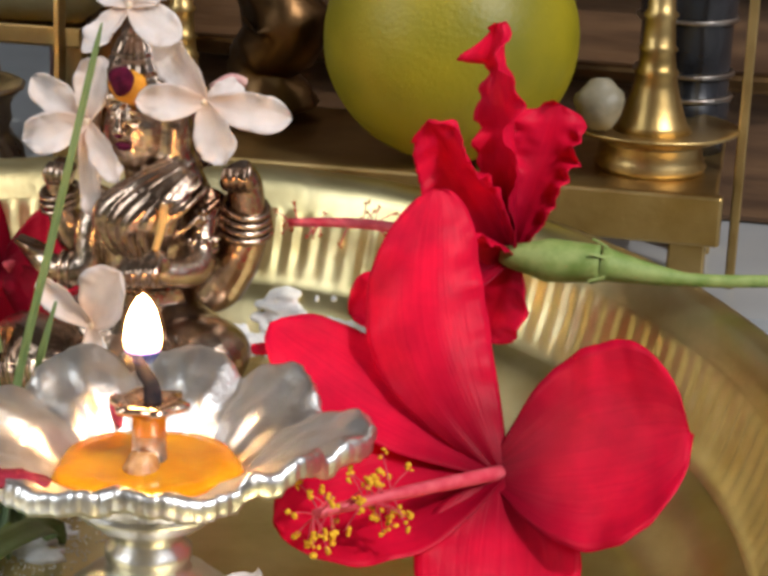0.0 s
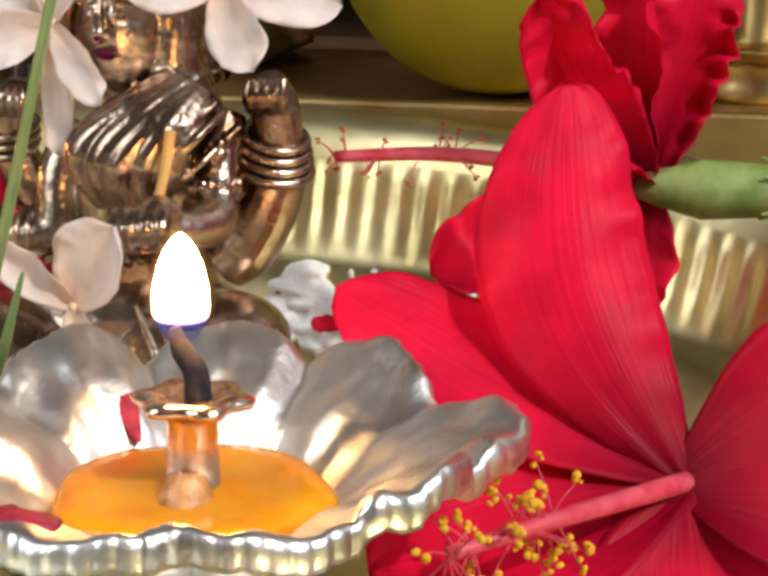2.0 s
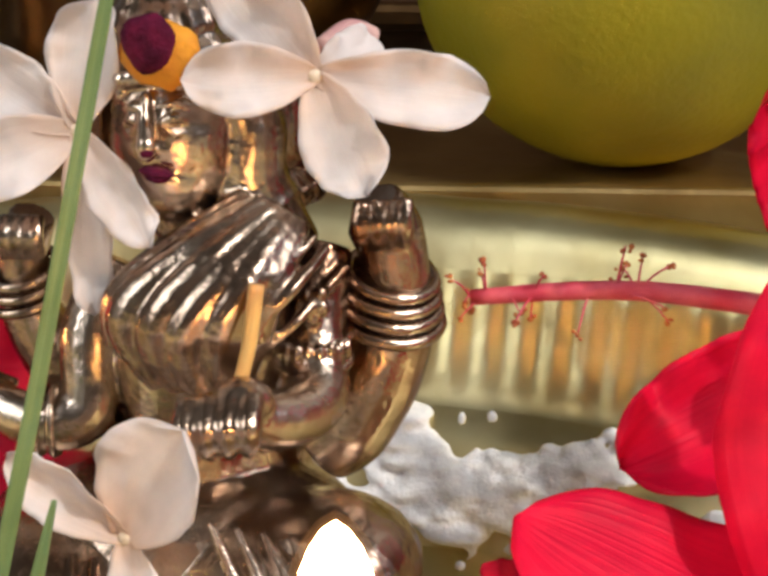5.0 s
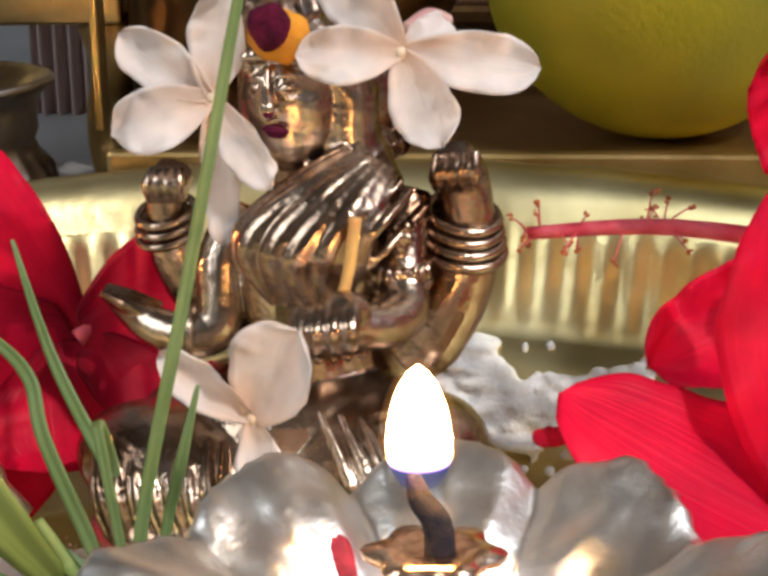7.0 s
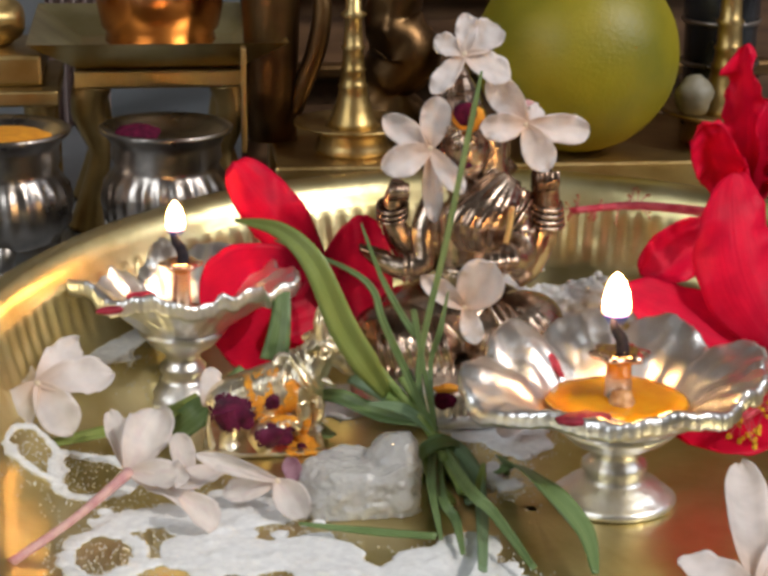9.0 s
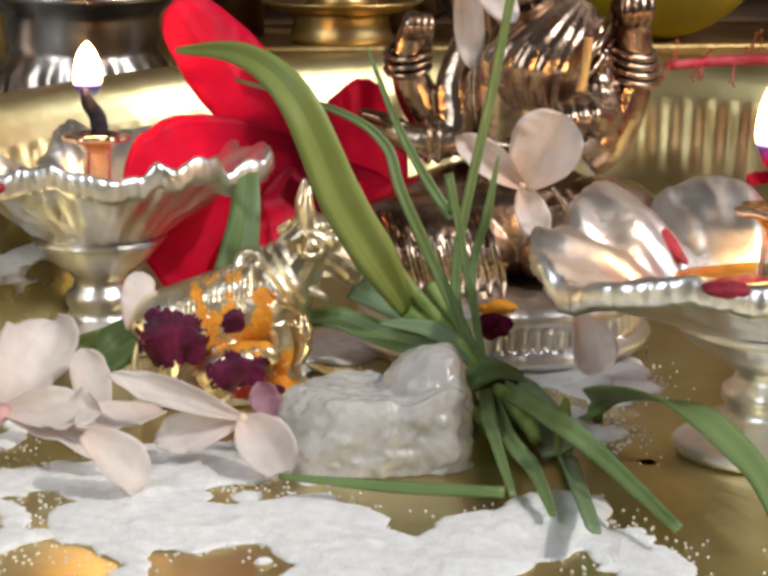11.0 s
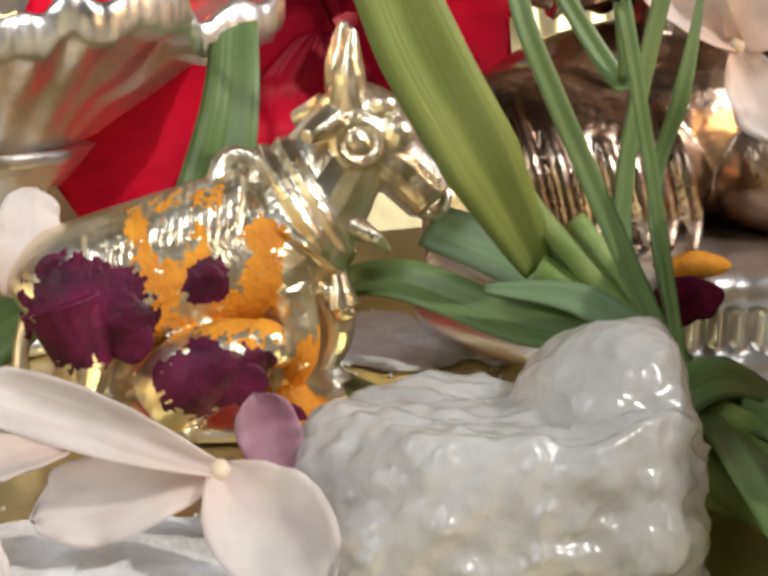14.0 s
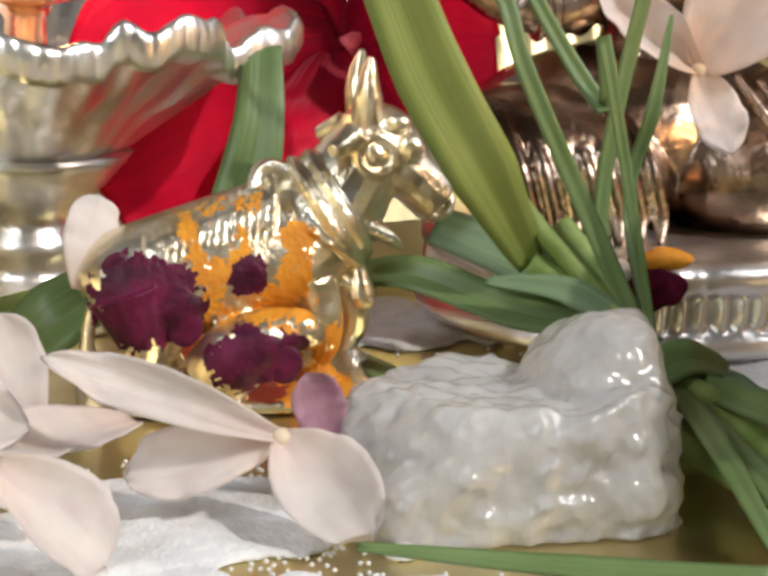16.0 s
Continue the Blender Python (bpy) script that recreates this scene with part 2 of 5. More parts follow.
def flame_material():
    """A flame: white-hot body, blue and thin at its foot."""
    m, t, b = material("flame")
    n, l = t.nodes, t.links
    tc = n.new("ShaderNodeTexCoord")
    sp = n.new("ShaderNodeSeparateXYZ")
    l.new(tc.outputs["Generated"], sp.inputs[0])
    rp = n.new("ShaderNodeValToRGB")
    e = rp.color_ramp.elements
    e[0].position, e[0].color = 0.0, (0.06, 0.1, 0.55, 1)
    e[1].position, e[1].color = 0.36, (1.0, 0.5, 0.17, 1)
    e.new(0.22).color = (0.1, 0.14, 0.6, 1)
    e.new(0.28).color = (0.9, 0.3, 0.06, 1)
    e.new(1.0).color = (1.0, 0.54, 0.2, 1)
    l.new(sp.outputs[2], rp.inputs[0])
    st = n.new("ShaderNodeMapRange")
    st.inputs[1].default_value, st.inputs[2].default_value, st.inputs[3].default_value, st.inputs[4].default_value = 0.22, 0.5, 0.6, 130.0
    l.new(sp.outputs[2], st.inputs[0])
    em = n.new("ShaderNodeEmission")
    l.new(rp.outputs[0], em.inputs[0])
    l.new(st.outputs[0], em.inputs[1])
    tr = n.new("ShaderNodeBsdfTransparent")
    al = n.new("ShaderNodeMapRange")
    al.inputs[1].default_value, al.inputs[2].default_value, al.inputs[3].default_value, al.inputs[4].default_value = 0.1, 0.36, 0.22, 1.0
    l.new(sp.outputs[2], al.inputs[0])
    ms = n.new("ShaderNodeMixShader")
    l.new(al.outputs[0], ms.inputs[0])
    l.new(tr.outputs[0], ms.inputs[1])
    l.new(em.outputs[0], ms.inputs[2])
    l.new(ms.outputs[0], n["Material Output"].inputs[0])
    return m


FLAME = flame_material()


def glow_shell_material():
    """A faintly emissive shell that imitates the glow round a flame."""
    m, t, b = material("flame_glow_shell")
    n, l = t.nodes, t.links
    em = n.new("ShaderNodeEmission")
    em.inputs[0].default_value, em.inputs[1].default_value = (1.0, 0.45, 0.15, 1), 0.05
    tr = n.new("ShaderNodeBsdfTransparent")
    both = n.new("ShaderNodeAddShader")
    l.new(tr.outputs[0], both.inputs[0])
    l.new(em.outputs[0], both.inputs[1])
    l.new(both.outputs[0], n["Material Output"].inputs[0])
    return m


GLOW_SHELL = glow_shell_material()


# ---- mesh helpers ----
def thing(name, place=(0, 0, 0), label="", category="", group="", kind=""):
    ob = new(name)
    ob.empty_display_size = 0.005
    ob.location = place
    return tagged(ob, label, category, group, kind)


def part(name, bm, mat, parent=None, label="", smooth=True):
    """Links a bmesh, given in world metres, as one mesh object under parent."""
    me = bpy.data.meshes.new(name)
    bm.normal_update()
    for f in bm.faces:
        f.smooth = smooth
    bm.to_mesh(me)
    bm.free()
    for one in (mat if isinstance(mat, (list, tuple)) else (mat,)):
        me.materials.append(one)
    ob = new(name, me)
    if parent:
        ob.parent = parent
        up, root = parent, Vector()
        while up:
            root += up.location
            up = up.parent
        me.transform(Matrix.Translation(-root))
    if label:
        ob["label"] = label
    return ob


def V(*a):
    return Vector(a)


def lerp_path(points, n):
    """A smooth line through points, n steps a stretch."""
    p = [Vector(q) for q in points]
    out = []
    for i in range(len(p) - 1):
        a, b, c, d = p[max(i - 1, 0)], p[i], p[i + 1], p[min(i + 2, len(p) - 1)]
        for k in range(n):
            t = k / n
            out.append(0.5 * (2 * b + (c - a) * t + (2 * a - 5 * b + 4 * c - d) * t * t + (3 * b - a - 3 * c + d) * t ** 3))
    out.append(p[-1])
    return out


def tube(bm, points, radii, seg=10, n=6, flat=1.0, mi=0):
    """A round, tapered tube along a smooth line."""
    path = lerp_path(points, n)
    steps = len(path) - 1
    rad = [np.interp(i / steps, np.linspace(0, 1, len(radii)), radii) for i in range(len(path))]
    rings, side = [], None
    for i, c in enumerate(path):
        d = (path[min(i + 1, steps)] - path[max(i - 1, 0)])
        d = d.normalized() if d.length > 1e-9 else V(0, 0, 1)
        if side is None:
            side = d.orthogonal().normalized()
        side = (side - d * side.dot(d)).normalized()
        up = d.cross(side)
        rings.append([bm.verts.new(c + (side * math.cos(a) + up * math.sin(a) * flat) * float(rad[i]))
                      for a in (2 * math.pi * k / seg for k in range(seg))])
    for a, b in zip(rings, rings[1:]):
        for k in range(seg):
            bm.faces.new((a[k], a[(k + 1) % seg], b[(k + 1) % seg], b[k])).material_index = mi
    bm.faces.new(rings[0][::-1]).material_index = mi
    bm.faces.new(rings[-1]).material_index = mi
    return bm


def blob(bm, c, r, rot=(0, 0, 0), seg=20, mi=0, rough=0.0, freq=200):
    """A rounded lump with radii r, turned by rot, its skin roughened."""
    m = pose(*c, *rot)
    c = Vector(c)
    lat = max(4, seg * 2 // 3)

    def at(th, ph):
        p = m @ V(r[0] * math.sin(th) * math.cos(ph), r[1] * math.sin(th) * math.sin(ph), r[2] * math.cos(th))
        return bm.verts.new(p + (p - c).normalized() * rough * noise.noise(p * freq) if rough else p)
    top, low = at(0, 0), at(math.pi, 0)
    rows = [[at(math.pi * i / lat, 2 * math.pi * k / seg) for k in range(seg)] for i in range(1, lat)]
    for k in range(seg):
        n = (k + 1) % seg
        bm.faces.new((top, rows[0][k], rows[0][n])).material_index = mi
        bm.faces.new((low, rows[-1][n], rows[-1][k])).material_index = mi
        for p, q in zip(rows, rows[1:]):
            bm.faces.new((p[k], q[k], q[n], p[n])).material_index = mi
    return bm


def ring(bm, c, r, thick, rot=(0, 0, 0), seg=24, mi=0):
    m = pose(*c, *rot)
    pts = [m @ V(r * math.cos(2 * math.pi * k / seg), r * math.sin(2 * math.pi * k / seg), 0) for k in range(seg)]
    loops = []
    for k in range(seg):
        out = (pts[k] - Vector(c)).normalized()
        up = (m.to_3x3() @ V(0, 0, 1))
        loops.append([bm.verts.new(pts[k] + (out * math.cos(a) + up * math.sin(a)) * thick) for a in (math.pi * j / 3 for j in range(6))])
    for k in range(seg):
        a, b = loops[k], loops[(k + 1) % seg]
        for j in range(6):
            bm.faces.new((a[j], b[j], b[(j + 1) % 6], a[(j + 1) % 6])).material_index = mi


def lathe(bm, c, profile, seg=48, flute=None, mi=0, caps=True):
    """Turns a profile of (radius, height) round the upright axis through c. flute(angle, radius, height) gives a new radius."""
    rows = []
    for r, h in profile:
        row = []
        for k in range(seg):
            a = 2 * math.pi * k / seg
            rr = flute(a, r, h) if flute else r
            row.append(bm.verts.new((c[0] + rr * math.cos(a), c[1] + rr * math.sin(a), c[2] + h)))
        rows.append(row)
    for a, b in zip(rows, rows[1:]):
        for k in range(seg):
            bm.faces.new((a[k], a[(k + 1) % seg], b[(k + 1) % seg], b[k])).material_index = mi
    if caps:
        bm.faces.new(rows[0][::-1]).material_index = mi
        bm.faces.new(rows[-1]).material_index = mi
    return bm


def box(bm, lo, hi, bevel=0.0):
    made = bmesh.ops.create_cube(bm, size=1.0, matrix=Matrix.LocRotScale([(a + b) / 2 for a, b in zip(lo, hi)], None, [b - a for a, b in zip(lo, hi)]))["verts"]
    if bevel:
        edges = {e for v in made for e in v.link_edges}
        bmesh.ops.bevel(bm, geom=list(edges), offset=bevel, segments=2, affect="EDGES", profile=0.5)
    return bm


def petal_bm(base, tip, normal, width, curl=0.0, cup=0.0, ruffle=0.0, waves=5, thick=0.00035, shape=0.62, blunt=0.5, twist=0.0,
             rows=22, cols=13, seed=0, neck=0.12, side=0.0, bow=0.0):
    """A petal as a closed thin sheet from base to tip. shape: where along it is widest; curl bends it along the normal, cup folds its sides up."""
    bm = bmesh.new()
    uvl = bm.loops.layers.uv.new("UVMap")
    base, tip, normal = Vector(base), Vector(tip), Vector(normal)
    along = tip - base
    size = along.length
    along.normalize()
    normal = (normal - along * normal.dot(along)).normalized()
    across = along.cross(normal)
    sheets = []
    for side_no in (0, 1):
        grid = []
        for i in range(rows + 1):
            s = i / rows
            if s < shape:
                w = neck + (1 - neck) * math.sin(0.5 * math.pi * s / shape) ** 0.9
            else:
                w = max(0.0, 1 - ((s - shape) / (1 - shape)) ** 2.4) ** blunt
            row = []
            tw = twist * s
            ax, nn = across * math.cos(tw) + normal * math.sin(tw), normal * math.cos(tw) - across * math.sin(tw)
            for j in range(cols + 1):
                u = 2 * j / cols - 1
                edge = abs(u) ** 2 * s
                wob = ruffle * edge * 2.2 * noise.noise(V(waves * 1.6 * s, (3.7 if u > 0 else 0.0) + 0.6 * u, seed * 1.3)) + ruffle * 0.9 * edge * noise.noise(V(waves * 3.3 * s, 2.2 * u, seed * 2.9 + 5))
                wob += ruffle * 0.25 * noise.noise(V(s * 4, u * 2, seed * 3.7))
                jag = 1 + 0.05 * noise.noise(V(s * 9, u, seed)) * s
                off = curl * s * s + cup * (u * u) * w * width + wob + (thick * (0.5 - side_no)) * (1 if 0 < j < cols and i < rows else 0.2)
                row.append(bm.verts.new(base + along * size * s + ax * (u * w * width * 0.5 * jag + side * s * s + bow * math.sin(math.pi * s)) + nn * off))
            grid.append(row)
        sheets.append(grid)
    def quad(a, b, c, d, ij):
        f = bm.faces.new((a, b, c, d))
        for lp, (i, j) in zip(f.loops, ij):
            lp[uvl].uv = (j / cols, i / rows)
    for n_sheet, g in enumerate(sheets):
        for i in range(rows):
            for j in range(cols):
                q = [(i, j), (i, j + 1), (i + 1, j + 1), (i + 1, j)]
                if n_sheet:
                    q = q[::-1]
                quad(*[g[a][b] for a, b in q], q)
    a, b = sheets
    for i in range(rows):
        quad(a[i][0], a[i + 1][0], b[i + 1][0], b[i][0], [(i, 0), (i + 1, 0), (i + 1, 0), (i, 0)])
        quad(a[i + 1][cols], a[i][cols], b[i][cols], b[i + 1][cols], [(i + 1, cols), (i, cols), (i, cols), (i + 1, cols)])
    for j in range(cols):
        quad(a[0][j + 1], a[0][j], b[0][j], b[0][j + 1], [(0, j + 1), (0, j), (0, j), (0, j + 1)])
        quad(a[rows][j], a[rows][j + 1], b[rows][j + 1], b[rows][j], [(rows, j), (rows, j + 1), (rows, j + 1), (rows, j)])
    return bm


def blade_bm(points, widths, normal, fold=0.25, thick=0.00035, n=8):
    """A grass blade: a folded strip along a smooth line."""
    bm = bmesh.new()
    uvl = bm.loops.layers.uv.new("UVMap")
    path = lerp_path(points, n)
    steps = len(path) - 1
    rows = []
    length = sum((q - p).length for p, q in zip(path, path[1:]))
    us = (0, 0.22, 0.45, 0.5, 0.55, 0.78, 1, 1, 0.78, 0.55, 0.5, 0.45, 0.22, 0)
    for i, c in enumerate(path):
        d = (path[min(i + 1, steps)] - path[max(i - 1, 0)]).normalized()
        nn = Vector(normal)
        nn = (nn - d * nn.dot(d)).normalized()
        ac = d.cross(nn)
        w = float(np.interp(i / steps, np.linspace(0, 1, len(widths)), widths)) / 2
        front = [bm.verts.new(c + ac * w * u + nn * fold * w * abs(u)) for u in (-1, -0.55, -0.1, 0, 0.1, 0.55, 1)]
        back = [bm.verts.new(c + ac * w * u * 0.96 + nn * (fold * w * abs(u) - thick)) for u in (1, 0.55, 0.1, 0, -0.1, -0.55, -1)]
        rows.append(front + back)
    m = len(rows[0])
    for i, (a, b) in enumerate(zip(rows, rows[1:])):
        for k in range(m):
            f = bm.faces.new((a[k], a[(k + 1) % m], b[(k + 1) % m], b[k]))
            for lp, (kk, ii) in zip(f.loops, ((k, i), (k + 1, i), (k + 1, i + 1), (k, i + 1))):
                lp[uvl].uv = (us[kk % m], ii / steps * length * 60)
    bm.faces.new(rows[0][::-1])
    bm.faces.new(rows[-1])
    return bm


# ---- room ----
def slab(name, lo, hi, mat, label):
    return tagged(part(name, box(bmesh.new(), lo, hi), mat, None, "", False), label, "", "", "structure")


slab("floor", (-0.65, -1.05, -0.03), (0.65, 0.43, -0.0045), MARBLE, "pale grey polished marble altar floor")
slab("altar_step", (-0.65, 0.0625, -0.0045), (0.65, 0.4, 0.0133), MARBLE, "pale grey marble step behind the tray")
slab("wall_north", (-0.65, 0.4, -0.0045), (0.65, 0.43, 1.1), PLASTER, "plain grey plaster wall behind the altar")
# Unseen walls and ceiling, added so the metals reflect a dark room.
slab("unseen_wall_south", (-0.65, -1.05, -0.0045), (0.65, -1.02, 1.1), UNSEEN_ROOM, "unseen plain brown wall added for dark metal reflections")
slab("unseen_wall_west", (-0.68, -1.05, -0.03), (-0.65, 0.43, 1.1), UNSEEN_ROOM, "unseen plain brown wall added for dark metal reflections")
# The unseen east wall leaves an assumed opening for the sun.
slab("unseen_wall_east_low", (0.65, -1.05, -0.03), (0.68, 0.43, 0.25), UNSEEN_ROOM, "unseen brown wall added below an assumed window opening")
slab("unseen_wall_east_back", (0.65, 0.05, 0.25), (0.68, 0.43, 1.1), UNSEEN_ROOM, "unseen brown wall added beside an assumed window opening")
slab("unseen_wall_east_front", (0.65, -1.05, 0.25), (0.68, -0.78, 1.1), UNSEEN_ROOM, "unseen brown wall added beside an assumed window opening")
slab("unseen_wall_east_top", (0.65, -0.78, 0.98), (0.68, 0.05, 1.1), UNSEEN_ROOM, "unseen brown lintel added over an assumed window opening")
slab("ceiling", (-0.68, -1.05, 1.1), (0.68, 0.43, 1.13), UNSEEN_ROOM, "unseen plain brown ceiling added to close off the light")

# ---- brass tray ----
TRAY = (-0.002, -0.06)
tray = thing("brass_tray", (TRAY[0], TRAY[1], -0.004), "oval polished brass tray with a fluted raised rim", "tray")


def tray_rise(x, y):
    """How far the dished floor stands up towards the back of the tray."""
    dx, dy = (x - TRAY[0]) / 0.985, (y - TRAY[1]) / (1.0 if y > TRAY[1] else 1.42)
    r = math.hypot(dx, dy)
    u = min(1.0, max(0.0, (r - 0.088) / 0.014))
    return 0.0168 * min(1.0, max(0.0, (dy / max(r, 1e-6) + 0.5) / 1.5)) * u * u * (3 - 2 * u)


UNDER = [(0.001, -0.004), (0.085, -0.004), (0.1, -0.0036), (0.106, -0.001), (0.109, 0.010), (0.1142, 0.0185)]
RIM = [(0.1142, 0.0185), (0.115, 0.0198), (0.1143, 0.0206), (0.1128, 0.0205), (0.111, 0.0196), (0.1096, 0.0181), (0.1086, 0.0163), (0.108, 0.0148), (0.1076, 0.0141)]
WALL = [(0.1076, 0.0141), (0.1072, 0.0132), (0.1068, 0.012), (0.1062, 0.0098), (0.1054, 0.0072), (0.1044, 0.0046), (0.1035, 0.0024), (0.1028, 0.001), (0.102, 0.0002)]
FLAT = [(0.102, 0.0002)] + [(0.1 - 0.0015 * k, -0.0002) for k in range(12)] + [(0.06, -0.0002), (0.03, -0.0002), (0.001, -0.0002)]
for name, prof, seg in (("underside", UNDER, 160), ("rim", RIM, 320), ("fluted_wall", WALL, 1760), ("base", FLAT, 320)):
    bm = bmesh.new()
    rows = []
    for r, h in prof:
        row = []
        for k in range(seg):
            a = 2 * math.pi * k / seg
            rr = r
            if name == "fluted_wall":
                rr += 0.00026 * min(1.0, max(0.0, h - 0.002) / 0.004, max(0.0, 0.0138 - h) / 0.002) * (0.75 + 0.25 * math.sin(a * 17)) * math.cos(a * 176)
            x, y = TRAY[0] + 0.985 * rr * math.cos(a), TRAY[1] + rr * math.sin(a) * (1.0 if math.sin(a) > 0 else 1.42)
            dent = 0.00025 * noise.noise(V(9 * math.cos(a), 9 * math.sin(a), r * 60)) if name != "fluted_wall" else 0.0
            row.append(bm.verts.new((x, y, h + dent * (1 if r > 0.1 else 0.4) + tray_rise(x, y))))
        rows.append(row)
    for p, q in zip(rows, rows[1:]):
        for k in range(seg):
            bm.faces.new((p[k], p[(k + 1) % seg], q[(k + 1) % seg], q[k]))
    part(name, bm, BRASS, tray)


def fused(bm, voxel, rounds):
    """Melts overlapping pieces into one cast skin."""
    me = bpy.data.meshes.new("cast")
    bm.to_mesh(me)
    bm.free()
    ob = bpy.data.objects.new("cast", me)
    scene.collection.objects.link(ob)
    mod = ob.modifiers.new("cast", "REMESH")
    mod.mode, mod.voxel_size = "VOXEL", voxel
    soft = ob.modifiers.new("worn", "SMOOTH")
    soft.factor, soft.iterations = 0.5, rounds
    out = bmesh.new()
    out.from_mesh(ob.evaluated_get(bpy.context.evaluated_depsgraph_get()).to_mesh())
    bpy.data.objects.remove(ob)
    bpy.data.meshes.remove(me)
    return out


# ---- goddess statue ----
def idol():
    bm, paste, base = bmesh.new(), bmesh.new(), bmesh.new()
    # stepped base with a ribbed band
    lathe(base, (-0.009, -0.004, 0), [(0.001, 0.0), (0.021, 0.0), (0.0215, 0.001), (0.0205, 0.002), (0.0195, 0.0024), (0.0197, 0.0029), (0.0197, 0.004), (0.0197, 0.0051), (0.0198, 0.0056), (0.0206, 0.0062), (0.0206, 0.0076), (0.019, 0.0085), (0.001, 0.0085)], 512,
          lambda a, r, h: (r + (0.0006 * math.cos(a * 64) if 0.0026 < h < 0.0054 else 0)) * (1.0 + 0.1 * abs(math.cos(a))), mi=3)
    # folded legs under a pleated skirt
    blob(bm, (-0.02, -0.0085, 0.0148), (0.0125, 0.0095, 0.0068), (0, 12, -8), 28)
    blob(bm, (0.0035, -0.0075, 0.0155), (0.0125, 0.0105, 0.0075), (0, -14, 12), 28)
    blob(bm, (-0.0085, 0.0, 0.016), (0.019, 0.0125, 0.009), (0, 0, 0), 28)
    for k in range(8):
        x = -0.0275 + k * 0.0021
        tube(bm, [(x - 0.0008, -0.0125, 0.0205 - 0.0001 * k), (x, -0.0178, 0.016), (x + 0.0012, -0.018, 0.0115), (x + 0.002, -0.016, 0.0085)], [0.0004, 0.0009, 0.0009, 0.0004], 8, 5)
    for k in range(6):
        x = 0.001 + k * 0.0023
        tube(bm, [(x - 0.004, -0.0125, 0.0235 - 0.0004 * k), (x, -0.0172, 0.017), (x + 0.0012, -0.0165, 0.011)], [0.0004, 0.0009, 0.0005], 8, 5)
    # torso, hips, belt
    tube(bm, [(-0.005, 0.003, 0.018), (-0.0052, 0.002, 0.0245), (-0.0055, 0.0015, 0.029), (-0.0048, 0.001, 0.035), (-0.0035, 0.0018, 0.041), (-0.0045, 0.0025, 0.0455)],
         [0.012, 0.0095, 0.0082, 0.0098, 0.0108, 0.006], 26, 7, 0.72)
    ring(base, (-0.0053, 0.0012, 0.0282), 0.0082, 0.0006)
    for k in range(9):
        a = -2.4 + k * 0.2
        blob(bm, (-0.0053 + 0.0086 * math.cos(a), 0.0012 + 0.0072 * math.sin(a), 0.0268), (0.0007, 0.0007, 0.0007), seg=8)
    tube(bm, [(0.0085, -0.0025, 0.0432), (0.0045, -0.0072, 0.0398), (0.0012, -0.0082, 0.0372)], [0.0005, 0.0006, 0.0005], 8)
    # neck, hair and hood
    tube(bm, [(-0.006, 0.003, 0.044), (-0.0075, 0.002, 0.049)], [0.0042, 0.0038], 16)
    tube(bm, [(-0.0145, 0.002, 0.058), (-0.0155, 0.003, 0.052), (-0.0135, 0.0035, 0.0455)], [0.0012, 0.0018, 0.0014], 10)
    blob(bm, (-0.0065, 0.0062, 0.052), (0.0085, 0.0055, 0.0095), (0, 0, -14), 24)
    # tiered crown
    lathe(bm, (-0.0084, 0.0022, 0.0575), [(0.001, 0.0), (0.0066, 0.0), (0.0072, 0.0008), (0.0068, 0.0018), (0.0064, 0.0024), (0.0066, 0.0034), (0.0062, 0.0046), (0.0054, 0.0054), (0.0056, 0.0062),
          (0.005, 0.0076), (0.0042, 0.0084), (0.0043, 0.0092), (0.0034, 0.0108), (0.0026, 0.0118), (0.0027, 0.0124), (0.0016, 0.0138), (0.0006, 0.0148)], 40,
          lambda a, r, h: r * (1 + 0.035 * math.cos(14 * a)))
    for k in range(16):
        a = 2 * math.pi * k / 16
        blob(bm, (-0.0084 + 0.0072 * math.cos(a), 0.0022 + 0.0072 * math.sin(a), 0.0585), (0.0007, 0.0007, 0.0007), seg=8)
    # raised rear arms with bangles
    tube(bm, [(-0.013, 0.004, 0.027), (-0.0185, 0.0035, 0.0305), (-0.022, 0.003, 0.036), (-0.0226, 0.002, 0.0415), (-0.0212, 0.001, 0.0462)], [0.0028, 0.0036, 0.003, 0.0024, 0.0022], 16)
    for k in range(3):
        ring(base, (-0.0228, 0.0022, 0.0385 + 0.0012 * k), 0.0034, 0.0005, (14, -8, 0))
    for k in range(4):
        tube(bm, [(-0.0235 + 0.0011 * k, -0.001, 0.0432), (-0.0235 + 0.0011 * k, -0.0024, 0.0452), (-0.023 + 0.001 * k, -0.0012, 0.0468)], [0.0008, 0.0009, 0.0006], 8)
    # front arms
    tube(bm, [(-0.0135, 0.002, 0.042), (-0.0158, 0.0, 0.0358), (-0.016, -0.002, 0.0296), (-0.02, -0.003, 0.0283), (-0.0248, -0.0015, 0.0292), (-0.0302, 0.001, 0.0318)],
         [0.0026, 0.0031, 0.0029, 0.0026, 0.0022, 0.0008], 16)
    for k in range(3):
        tube(bm, [(-0.0235, -0.0025 + 0.0014 * k, 0.0303), (-0.0272, -0.002 + 0.0014 * k, 0.0314), (-0.0304, -0.0006 + 0.0012 * k, 0.0322)], [0.0008, 0.0009, 0.0005], 8)
    for x in (-0.019, -0.0205):
        ring(base, (x, -0.0027, 0.0284), 0.0029, 0.0005, (0, 90, 0))
